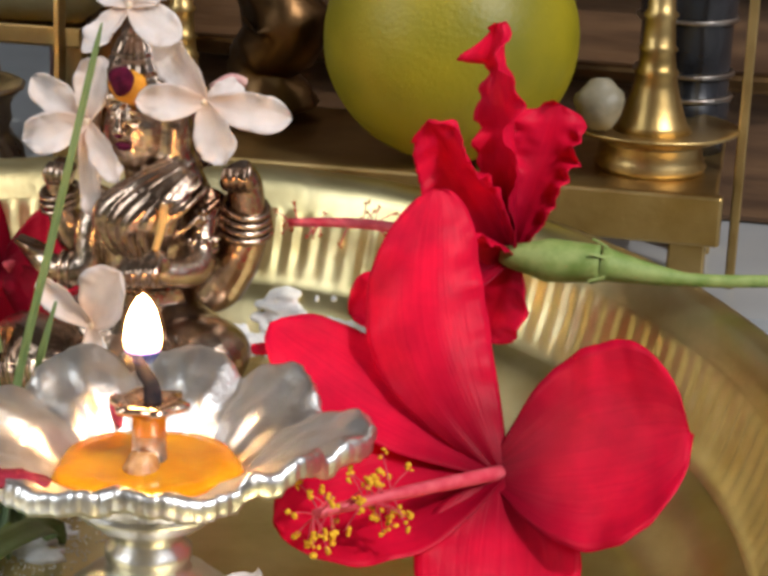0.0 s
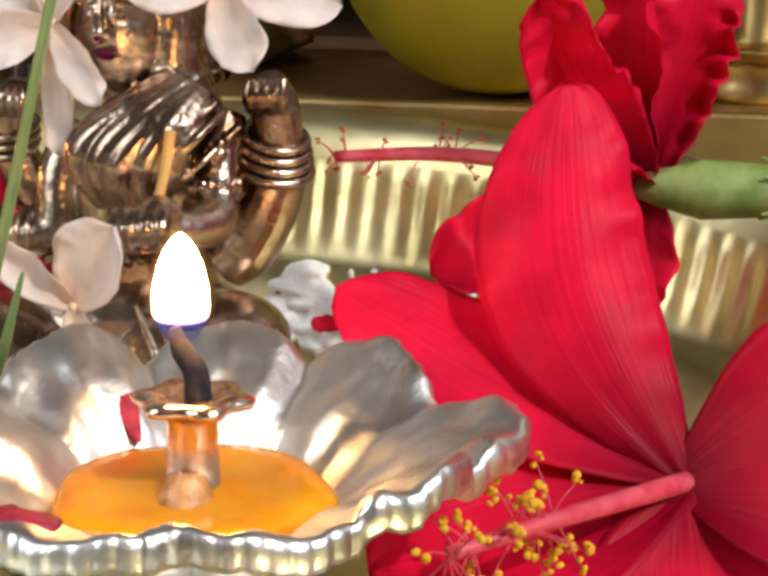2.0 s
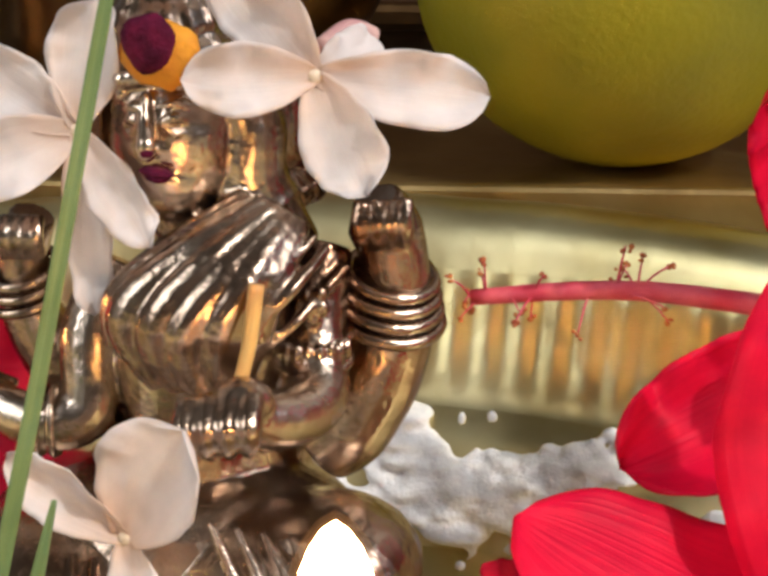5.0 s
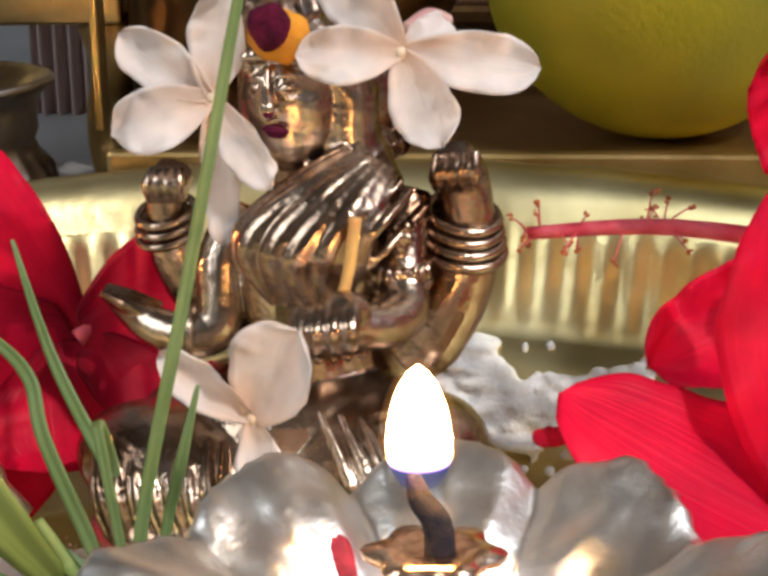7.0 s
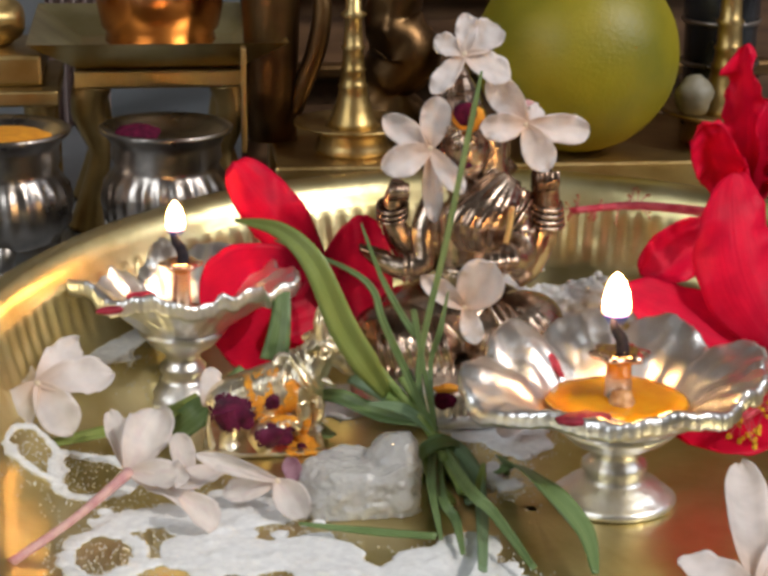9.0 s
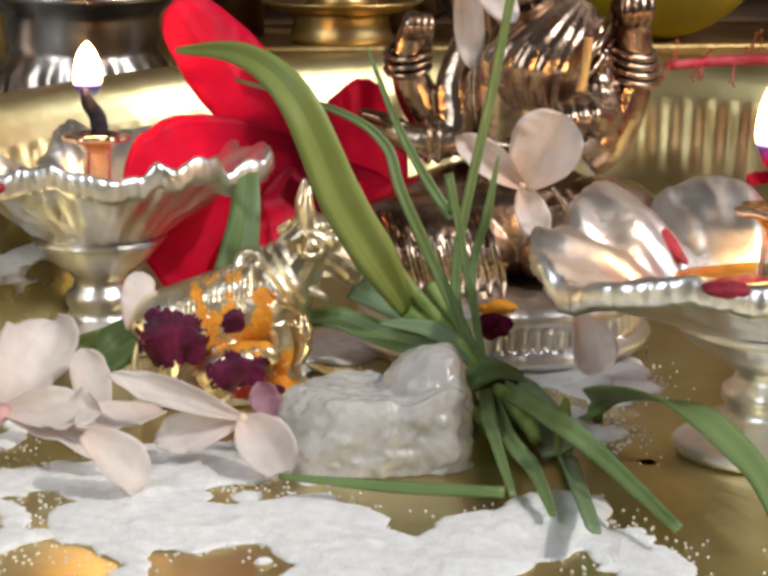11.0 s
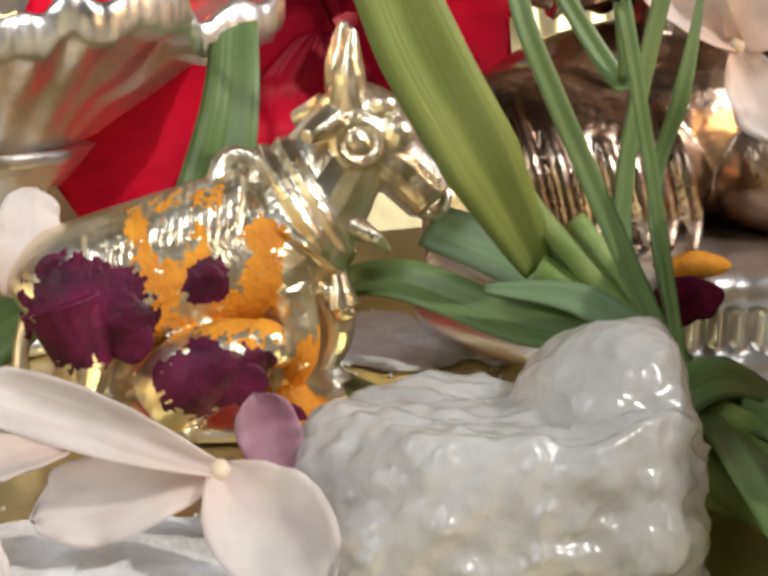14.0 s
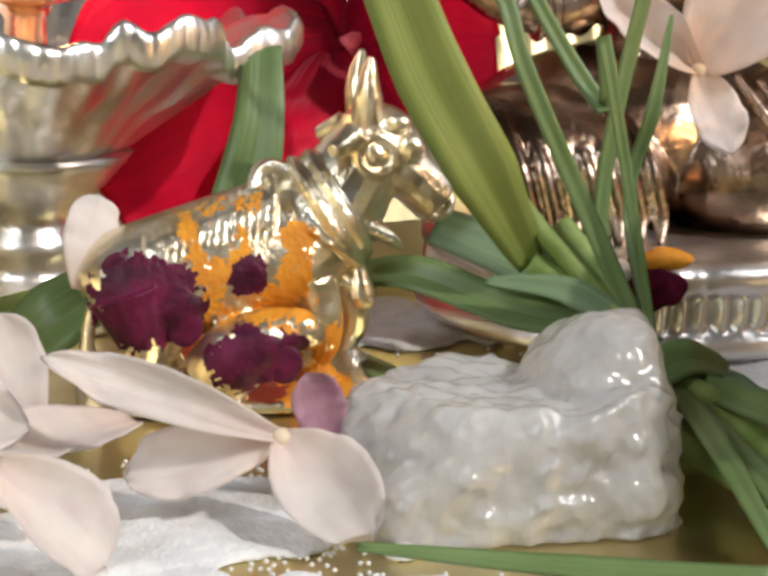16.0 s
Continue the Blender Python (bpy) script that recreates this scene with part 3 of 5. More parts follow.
    fitted = Matrix(((0.924, 0, 0, 0.0001), (0, 0.907, 0, 0.0007), (0, 0.061, 0.964, 0.0026), (0, 0, 0, 1)))
    bm.transform(fitted)
    base.transform(fitted)
    # raised rear arm with bangles
    tube(bm, [(0.0047, 0.0030, 0.0261), (0.0071, 0.0030, 0.0284), (0.0097, 0.0030, 0.0330), (0.0114, 0.0030, 0.0375), (0.0117, 0.0025, 0.0418), (0.0111, 0.0020, 0.0464), (0.0101, 0.0010, 0.0492)],
         [0.0034, 0.0042, 0.0042, 0.0036, 0.003, 0.003, 0.0022], 20)
    for k in range(4):
        ring(base, Vector((0.0109, 0.0025, 0.0388)).lerp(Vector((0.0113, 0.0025, 0.0422)), k / 3)[:], 0.0047 - 0.0003 * k, 0.0006, (16, 12, 0), 32)
    for k in range(4):
        q = Vector((0.0091, -0.0010, 0.0467)) + V(0.0012 * k, 0, 0.0001 * k)
        tube(bm, [q + V(0, 0.0008, -0.001), q + V(0, -0.0012, 0.0006), q + V(0.0002, -0.0008, 0.003)], [0.0008, 0.001, 0.0007], 8)
    # front arm resting on the lap
    tube(bm, [(0.0058, 0.0010, 0.0452), (0.0050, -0.0010, 0.0407), (0.0052, -0.0030, 0.0366), (0.0055, -0.0060, 0.0337), (0.0033, -0.0105, 0.0335), (0.0002, -0.0135, 0.0351)], [0.0024, 0.003, 0.0029, 0.0028, 0.0025, 0.0021], 18)
    for q in ((0.0051, -0.0020, 0.0384), (0.0052, -0.0030, 0.0364)):
        ring(base, q, 0.0031, 0.00045, (14, 0, 0))
    for k in range(9):
        f = math.pi * (1.1 + 0.8 * k / 8)
        q = Vector((0.0051, -0.0026, 0.0374)) + V(0.0032 * math.cos(f), 0.0032 * math.sin(f), 0)
        blob(bm, q[:], (0.0004, 0.0004, 0.0011), seg=8)
    for q in ((0.0048, -0.0042, 0.0422), (0.0060, -0.0042, 0.0424), (0.0054, -0.0044, 0.0414), (0.0046, -0.0044, 0.0410), (0.0061, -0.0044, 0.0412), (0.0053, -0.0046, 0.0402)):
        blob(bm, q, (0.0007, 0.0007, 0.0007), seg=8)
    for k in range(4):
        q = Vector((0.0017, -0.0155, 0.0358)) - V(0.0017 * k, 0, 0.0002 * k)
        tube(bm, [q + V(0, 0.001, 0.001), q + V(0, -0.0012, -0.0008), q + V(0, -0.0004, -0.003)], [0.001, 0.0012, 0.0007], 8)
    blob(bm, (0.0008, -0.0135, 0.0361), (0.0026, 0.0022, 0.002), seg=14)
    # sari pleats sweeping from the shoulder across the breast
    for top, mid, low, end, w in (
            ((0.0016, -0.0035, 0.0498), (-0.0040, -0.0068, 0.0462), (-0.0092, -0.0082, 0.0412), (-0.0071, -0.0068, 0.0351), 0.0019),
            ((0.0024, -0.0035, 0.0494), (-0.0024, -0.0078, 0.0457), (-0.0066, -0.0092, 0.0407), (-0.0054, -0.0075, 0.0351), 0.0019),
            ((0.0030, -0.0035, 0.0490), (-0.0008, -0.0082, 0.0450), (-0.0044, -0.0096, 0.0403), (-0.0036, -0.0078, 0.0351), 0.0019),
            ((0.0036, -0.0035, 0.0486), (0.0008, -0.0080, 0.0448), (-0.0017, -0.0092, 0.0406), (-0.0020, -0.0076, 0.0353), 0.002),
            ((0.0042, -0.0032, 0.0481), (0.0024, -0.0070, 0.0444), (0.0005, -0.0080, 0.0401), (-0.0004, -0.0070, 0.0356), 0.0019),
            ((0.0001, -0.0028, 0.0500), (-0.0061, -0.0052, 0.0462), (-0.0103, -0.0062, 0.0422), (-0.0107, -0.0060, 0.0380), 0.0014)):
        tube(bm, [top, mid, low, end], [0.001, w * 0.95, w * 1.12, 0.0011], 14, 8)
    for k in range(9):
        c = Vector((0.0051, -0.0048, 0.0467)).lerp(Vector((0.0022, -0.0085, 0.0434)), k / 8)
        blob(bm, tuple(c), (0.0004, 0.0005, 0.0011), (0, 40, 0), 8)
    tube(bm, [(0.0066, -0.0040, 0.0463), (0.0043, -0.0080, 0.0439), (0.0020, -0.0090, 0.0415)], [0.0005, 0.0006, 0.0005], 8)
    tube(bm, [(0.0038, -0.0040, 0.0477), (0.0027, -0.0080, 0.0455), (0.0017, -0.0090, 0.0437)], [0.0004, 0.0005, 0.0004], 8)
    # face turned a little aside
    blob(bm, (-0.0063, 0.0005, 0.0546), (0.0056, 0.006, 0.0072), (4, 0, -24), 30)
    blob(bm, (-0.0066, -0.0012, 0.0518), (0.0041, 0.0042, 0.0042), (0, 0, -24), 22)
    tube(bm, [(-0.0079, -0.0045, 0.0589), (-0.0079, -0.0056, 0.0569), (-0.0076, -0.0068, 0.0551), (-0.0076, -0.0060, 0.0542)], [0.0004, 0.0006, 0.0009, 0.0007], 10)
    blob(paste, (-0.0075, -0.0072, 0.0547), (0.0006, 0.0005, 0.0005), seg=8, mi=1)
    blob(paste, (-0.0071, -0.0056, 0.0527), (0.0016, 0.001, 0.0004), (0, 6, -20), 12, mi=1)
    blob(paste, (-0.0070, -0.0056, 0.0523), (0.0011, 0.001, 0.0004), (0, 6, -20), 12, mi=1)
    for e0, e1, e2 in (((-0.0101, -0.0038, 0.0575), (-0.0092, -0.0047, 0.0580), (-0.0083, -0.0054, 0.0579)), ((-0.0070, -0.0056, 0.0580), (-0.0054, -0.0052, 0.0583), (-0.0036, -0.0032, 0.0573))):
        tube(bm, [e0, e1, e2], [0.0002, 0.0004, 0.0002], 8)
    for e0, e1, e2 in (((-0.0100, -0.0042, 0.0566), (-0.0091, -0.0050, 0.0570), (-0.0084, -0.0054, 0.0567)), ((-0.0067, -0.0056, 0.0568), (-0.0053, -0.0054, 0.0572), (-0.0041, -0.0036, 0.0563))):
        tube(bm, [e0, e1, e2], [0.0002, 0.0005, 0.0002], 8)
        tube(bm, [e0, Vector(e1) - V(0, -0.0002, 0.0014), e2], [0.0002, 0.0004, 0.0002], 8)
    # veil falling beside the face, loose hair on the brow
    for k in range(5):
        o = V(0.00075 * k, 0.0011 * k, 0.0002 * k)
        tube(bm, [Vector((-0.0029, -0.0020, 0.0593)) + o, Vector((-0.0008, -0.0010, 0.0562)) + o, Vector((-0.0008, -0.0008, 0.0526)) + o, Vector((-0.0015, -0.0010, 0.0496)) + o * 1.5, Vector((0.0018, -0.0010, 0.0482)) + o], [0.0008, 0.0016, 0.0018, 0.0016, 0.0012], 14)
    tube(bm, [(-0.0014, 0.0010, 0.0590), (-0.0003, 0.0005, 0.0555), (-0.0004, 0.0005, 0.0516), (0.0006, 0.0010, 0.0481), (0.0039, 0.0010, 0.0445)], [0.0022, 0.003, 0.0032, 0.0036, 0.002], 18, 6)
    for k in range(9):
        c = Vector((-0.0100, -0.0035, 0.0600)).lerp(Vector((-0.0030, -0.0042, 0.0606)), k / 8)
        blob(bm, tuple(c), (0.0009, 0.0009, 0.0008), seg=10)
    blob(paste, (-0.0066, -0.0048, 0.0623), (0.0036, 0.0014, 0.0029), (0, 0, -16), 18, mi=2, rough=0.0005, freq=700)
    blob(paste, (-0.0073, -0.0056, 0.0632), (0.0024, 0.0011, 0.0024), (0, 0, -16), 16, mi=1, rough=0.0004, freq=700)
    # kumkum and turmeric on the base
    blob(paste, (-0.0128, -0.0225, 0.0075), (0.0026, 0.0007, 0.0019), (0, 0, -20), 24, mi=1, rough=0.0009, freq=500)
    blob(paste, (-0.0125, -0.0220, 0.0100), (0.0029, 0.0008, 0.0009), (0, 0, -8), 24, mi=2, rough=0.0008, freq=500)
    cast = fused(bm, 0.00024, 2)
    for extra in (paste, base):
        me = bpy.data.meshes.new("extra")
        extra.to_mesh(me)
        extra.free()
        cast.from_mesh(me)
        bpy.data.meshes.remove(me)
    return cast


tagged(part("goddess_statue", idol(), [IDOL, KUMKUM, TURMERIC, SILVER]), "small antique silver seated goddess statue with kumkum marks", "statue")


# ---- lotus lamps ----
def lamp_reach(a):
    """How far the scalloped rim reaches at an angle: nine lobes and one long pouring tip at zero."""
    lobes = 0.0268 + 0.0009 * (2 * abs(math.cos(4.5 * a)) - 1)
    return lobes + 0.0038 * math.exp(-(math.atan2(math.sin(a), math.cos(a)) / 0.24) ** 2) + 0.0034 * math.exp(-(math.atan2(-math.sin(a), -math.cos(a)) / 0.45) ** 2)


def oil_lamp(center, spin, size, up, droop, label, ghee, smears):
    x, y = center
    ob = thing("oil_lamp", (x, y, 0), label, "lamp", "lit lotus lamps on the tray")
    bm = bmesh.new()
    n, rows = 252, []
    prof = [(0.0, 0.0165), (0.22, 0.0163), (0.44, 0.0166), (0.5, 0.0172), (0.56, 0.0188), (0.62, 0.0208), (0.68, 0.0224), (0.75, 0.0236), (0.82, 0.0245), (0.89, 0.0253), (0.94, 0.0262), (0.972, 0.0266), (0.99, 0.0267), (1.006, 0.0264), (1.016, 0.0257), (1.016, 0.0243), (1.004, 0.0236),
            (0.9, 0.0234), (0.76, 0.021), (0.62, 0.0186), (0.48, 0.0158), (0.3, 0.0142), (0.16, 0.0138), (0.0, 0.0138)]
    for f, h in prof:
        row = []
        for k in range(n):
            a = 2 * math.pi * k / n
            r = lamp_reach(a)
            g = max(0.0, (f - 0.45) / 0.55)
            lobe = abs(math.cos(4.5 * a + 0.5 * (1 - g)))
            z = h + g ** 0.7 * ((0.0052 if ghee else 0.003) * (0.22 + 0.78 * max(0.0, math.sin(a + radians(spin)))) * (lobe - 0.6) - droop * (0.0022 * math.exp(-(math.atan2(math.sin(a), math.cos(a)) / 0.3) ** 2) + 0.0034 * math.exp(-(math.atan2(-math.sin(a), -math.cos(a)) / 0.5) ** 2) + 0.0018 * max(0.0, -math.sin(a + radians(spin))))) + 0.0007 * g * math.sin(7 * a + 0.6) + 0.0005 * g * noise.noise(V(3 * math.cos(a), 3 * math.sin(a), f * 3 + spin))
            rr = (r * g + 0.0262 * (1 - g)) * f
            # pleats pressed into each lobe, and dents
            z += 0.0002 * min(1.0, 2.5 * g) * math.cos(27 * a + 2.2 * noise.noise(V(3 * math.cos(a), 3 * math.sin(a), 4 * g)))
            z += 0.0012 * min(1.0, 2.5 * g) * noise.noise(V(240 * rr * math.cos(a), 190 * rr * math.sin(a), 3.0))
            if f > 0.93:
                rr += 0.00022 * math.cos(84 * a)
            b = a + radians(spin)
            row.append(bm.verts.new((x + size * rr * math.cos(b), y + size * rr * math.sin(b), up * z)))
        rows.append(row)
    for p, q in zip(rows, rows[1:]):
        for k in range(n):
            bm.faces.new((p[k], p[(k + 1) % n], q[(k + 1) % n], q[k]))
    bmesh.ops.remove_doubles(bm, verts=bm.verts, dist=1e-6)
    dish = part("dish", bm, SILVER, ob, "silver lotus-shaped dish with a scalloped beaded rim")
    for place, radii, turn in smears:
        part("kumkum_smear", blob(bmesh.new(), place, radii, turn, 18, rough=0.0006, freq=500), KUMKUM_RED, dish, "dark red kumkum powder smeared on the dish")
    bm = bmesh.new()
    lathe(bm, (x, y, 0), [(s * size, h * up) for s, h in ((0.001, 0.0), (0.0118, 0.0), (0.0122, 0.0008), (0.0112, 0.0016), (0.0098, 0.0022), (0.0092, 0.0032), (0.0066, 0.004), (0.0056, 0.0052), (0.0063, 0.0062), (0.0063, 0.0074),
          (0.005, 0.0082), (0.0046, 0.0094), (0.0056, 0.0104), (0.0088, 0.0118), (0.0112, 0.0138), (0.0122, 0.0148), (0.001, 0.015))], 40, lambda a, r, h: r * (1 + (0.02 * math.cos(10 * a) if h > 0.0105 else 0)))
    part("foot", bm, SILVER, ob, "turned silver stem and round foot")
    bm = bmesh.new()
    lathe(bm, (x, y, 0), [(s * size, h * up) for s, h in ((0.001, 0.016), (0.0032, 0.016), (0.0034, 0.0195), (0.0026, 0.0202), (0.0024, 0.026), (0.0034, 0.0272), (0.0052, 0.0276), (0.0054, 0.0283), (0.0034, 0.0287), (0.0022, 0.0284), (0.001, 0.0284))], 36,
          lambda a, r, h: r * (1 + (0.12 * math.cos(6 * a) if h > 0.0273 * up and r > 0.004 * size else 0)))
    part("wick_holder", bm, FLAME_TINTED, ob, "wick holder with a flared lip, pinkish copper colour partly flame light")
    bm = tube(bmesh.new(), [(x + 0.0005, y, 0.0275 * up), (x + 0.0003, y, 0.0305 * up), (x - 0.001, y, 0.0325 * up), (x - 0.0016, y, 0.0345 * up)], [0.0013, 0.0012, 0.001, 0.0005], 10)
    part("wick", bm, WICK, ob, "charred black cotton wick")
    bm = bmesh.new()
    fl = (0.0102 if ghee else 0.0078)
    lathe(bm, (x - 0.001, y, 0.0332 * up), [(fl * 1.16 * r, fl * h) for r, h in ((0.02, 0.0), (0.13, 0.06), (0.185, 0.16), (0.218, 0.28), (0.22, 0.4), (0.205, 0.55), (0.175, 0.7), (0.128, 0.84), (0.072, 0.94), (0.01, 1.0))], 24)
    flame = part("flame", bm, FLAME, ob, "bright white-yellow flame, blue at its foot")
    # Two clear shells with weak emission stand in for the flame's halo.
    for grow, rise in ((1.1, 1.03), (1.24, 1.07)):
        bm = bmesh.new()
        lathe(bm, (x - 0.001, y, 0.0332 * up), [(fl * 1.16 * r * grow, fl * (0.14 + (h - 0.14) * rise)) for r, h in ((0.15, 0.2), (0.205, 0.28), (0.22, 0.4), (0.205, 0.55), (0.175, 0.7), (0.128, 0.84), (0.072, 0.94), (0.01, 1.0))], 24)
        part("glow_shell", bm, GLOW_SHELL, flame, "thin orange glow round the flame")
    bm = bmesh.new()
    if ghee:
        lathe(bm, (x, y, 0), [(s * size, h * up) for s, h in ((0.001, 0.0165), (0.0115, 0.0168), (0.0136, 0.0186), (0.0128, 0.0196), (0.01, 0.02), (0.0075, 0.0196), (0.004, 0.0202), (0.001, 0.0202))], 48,
              lambda a, r, h: r * (1 + 0.06 * noise.noise(V(2 * math.cos(a), 2 * math.sin(a), 1)) + 0.03 * math.cos(5 * a)))
        part("ghee", bm, WAX, ob, "orange-yellow melting ghee cake")
        bm = bmesh.new()
        tube(bm, [(x - 0.0005, y - 0.0036, 0.0165 * up), (x, y - 0.0032, 0.0195 * up), (x, y - 0.0026, 0.022 * up)], [0.0026, 0.0028, 0.0016], 14)
        part("wick_root", bm, OILY, ob, "oil-soaked amber wick root")
    else:
        lathe(bm, (x, y, 0), [(s * size, h * up) for s, h in ((0.001, 0.0166), (0.0105, 0.0168), (0.0118, 0.0174), (0.009, 0.0178), (0.001, 0.0178))], 40)
        part("oil", bm, OILY, ob, "thin amber oil in the dish")
    return ob


LAMP_R = (0.0141, -0.0575)
LAMP_L = (-0.0652, 0.0035)
oil_lamp(LAMP_R, 14, 0.975, 1.035, 1.0, "lit silver lotus oil lamp filled with orange ghee", True,
         [((0.0028, -0.0794, 0.0248), (0.0052, 0.0022, 0.0011), (8, 0, 4)), ((0.0035, -0.0425, 0.0236), (0.0055, 0.0012, 0.0009), (0, -33, 125))])
oil_lamp(LAMP_L, -12, 0.78, 1.08, 0.3, "lit small silver lotus oil lamp with amber oil", False,
         [((-0.0797, -0.0150, 0.0262), (0.0028, 0.001, 0.0009), (0, 0, 10)), ((-0.0734, 0.0007, 0.0240), (0.0032, 0.0016, 0.0012), (0, 0, 0))])


# ---- hibiscus flowers ----
def anther_cloud(along, spread, count, seed, r=0.0007):
    """Small pollen knobs, each a mesh, on fine threads round a column."""
    rnd = random.Random(seed)
    knobs, threads = [], bmesh.new()
    path = lerp_path(along, 8)
    for _ in range(count):
        c = path[rnd.randrange(len(path))]
        out = V(rnd.gauss(0, 1), rnd.gauss(0, 1), rnd.gauss(0, 1)).normalized() * spread * rnd.uniform(0.5, 1.1)
        e = c + out
        tube(threads, [c, c + out * 0.5 + V(0, 0, 0.0003), e], [0.00012, 0.0001, 0.00008], 5, 3)
        knob = bmesh.new()
        for _k in range(3):
            q = e + V(rnd.gauss(0, 1), rnd.gauss(0, 1), rnd.gauss(0, 1)) * r * 0.55
            blob(knob, tuple(q), (r * rnd.uniform(0.45, 0.8), r * rnd.uniform(0.35, 0.7), r * rnd.uniform(0.35, 0.7)), (rnd.uniform(0, 180), 0, rnd.uniform(0, 180)), 8, rough=r * 0.3, freq=900)
        knobs.append(knob)
    return knobs, threads


def hibiscus(center, petals, column, mat, label, knob_mat, knobs, spread, stem=None, seed=1):
    ob = thing("hibiscus_flower", center, label, "flower", "red hibiscus flowers")
    for i, p in enumerate(petals):
        tip, normal, width, kw = p
        args = dict(curl=0.004, cup=0.12, ruffle=0.0015, waves=3, thick=0.0005, shape=0.62, blunt=0.55, rows=48, cols=19, seed=seed + i * 1.7)
        args.update(kw)
        start = Vector(args.pop("base", center))
        part("petal", petal_bm(start, tip, normal, width, **args), mat, ob)
    if column:
        pts = [Vector(c) for c in column]
        col = part("stamen_column", tube(bmesh.new(), pts, [0.0012, 0.0009, 0.0007], 10), RED_PISTIL, ob, "pinkish red stamen column")
        k, t = anther_cloud(pts[-2:], spread, knobs, seed, 0.0007 if knob_mat is POLLEN else 0.0004)
        for knob in k:
            part("anther", knob, knob_mat, col)
        tagged(part("filaments", t, RED_PISTIL, col, "hair-fine red filaments"), kind="stuff")
    if stem:
        pts, radii = stem
        part("calyx", tube(bmesh.new(), pts[:3], radii[:3], 14), CALYX, ob, "pale green ribbed calyx")
        part("stalk", tube(bmesh.new(), pts[2:], radii[2:], 10), CALYX, ob, "thin green stalk")
        d = (Vector(pts[2]) - Vector(pts[0])).normalized()
        for k in range(5):
            a = 2 * math.pi * k / 5
            out = (V(0, math.cos(a), math.sin(a)))
            part("sepal", blade_bm([Vector(pts[2]), Vector(pts[2]) + out * 0.0025 + d * 0.0012, Vector(pts[2]) + out * 0.004 - d * 0.0015], [0.001, 0.0008, 0.0002], d), CALYX, ob)
    return ob


RED_PISTIL = surface("red_pistil", (0.62, 0.04, 0.08), (0.75, 0.12, 0.16), 400, 0.4)

HIB = (0.0602, -0.0320, 0.0142)
hibiscus(HIB, [
    ((0.0462, -0.0200, 0.0540), (0.15, -1, 0.25), 0.0185, dict(curl=-0.003, cup=-0.12, shape=0.55, blunt=0.55, ruffle=0.0017, waves=5, bow=-0.0058)),
    ((0.0219, -0.0220, 0.0281), (0.35, -0.6, 0.75), 0.0165, dict(curl=0.004, cup=0.05, shape=0.6, ruffle=0.001)),
    ((0.0884, -0.0390, 0.0258), (-0.15, -0.75, 0.6), 0.031, dict(curl=0.002, cup=0.10, shape=0.58, blunt=0.5, neck=0.2)),
    ((0.0290, -0.0440, 0.0063), (0.1, -0.5, 0.85), 0.024, dict(curl=0.002, cup=0.1, shape=0.55)),
    ((0.0632, -0.0520, -0.0018), (0.1, -0.7, 0.7), 0.024, dict(curl=-0.003, cup=0.08, shape=0.55)),
], [HIB, (0.0473, -0.0500, 0.0163), (0.0379, -0.0580, 0.0155)], RED, "large open red hibiscus with a yellow-tipped stamen column", POLLEN, 42, 0.0058, seed=3)

HIB2 = (0.0557, 0.0040, 0.0377)
hibiscus(HIB2, [
    ((0.0541, 0.0020, 0.0762), (-0.6, -0.7, 0.0), 0.0085, dict(curl=0.003, cup=0.45, ruffle=0.003, waves=7, neck=0.4)),
    ((0.0427, -0.0020, 0.0617), (-0.3, -0.9, 0.1), 0.0105, dict(curl=0.003, cup=0.3, ruffle=0.003, waves=7, neck=0.3)),
    ((0.0617, 0.0120, 0.0613), (-0.35, -0.85, 0.1), 0.0125, dict(curl=0.001, cup=0.15, ruffle=0.003, waves=7, blunt=0.4, neck=0.2)),
    ((0.0457, -0.0060, 0.0466), (-0.4, -0.8, 0.1), 0.0075, dict(curl=0.004, cup=0.4, ruffle=0.002, waves=5, neck=0.3)),
    ((0.0308, -0.0030, 0.0268), (-0.4, -0.8, 0.2), 0.012, dict(curl=0.002, cup=0.2, ruffle=0.0025, waves=4)),
    ((0.0529, 0.0040, 0.0232), (-0.5, -0.8, 0.1), 0.015, dict(curl=0.002, cup=0.1, ruffle=0.0015)),
], [HIB2, (0.0337, 0.0060, 0.0401), (0.0180, 0.0060, 0.0393)], RED, "crumpled red hibiscus lying sideways with a green stalk", ANTHER_RED, 26, 0.0045,
    ([(0.0539, 0.0030, 0.0378), (0.0618, 0.0030, 0.0377), (0.0701, 0.0030, 0.0379), (0.0839, 0.0040, 0.0363), (0.0992, 0.0060, 0.0369)], [0.0012, 0.0036, 0.003, 0.0011, 0.001]), seed=8)

HIB3 = (-0.0346, 0.0120, 0.0246)
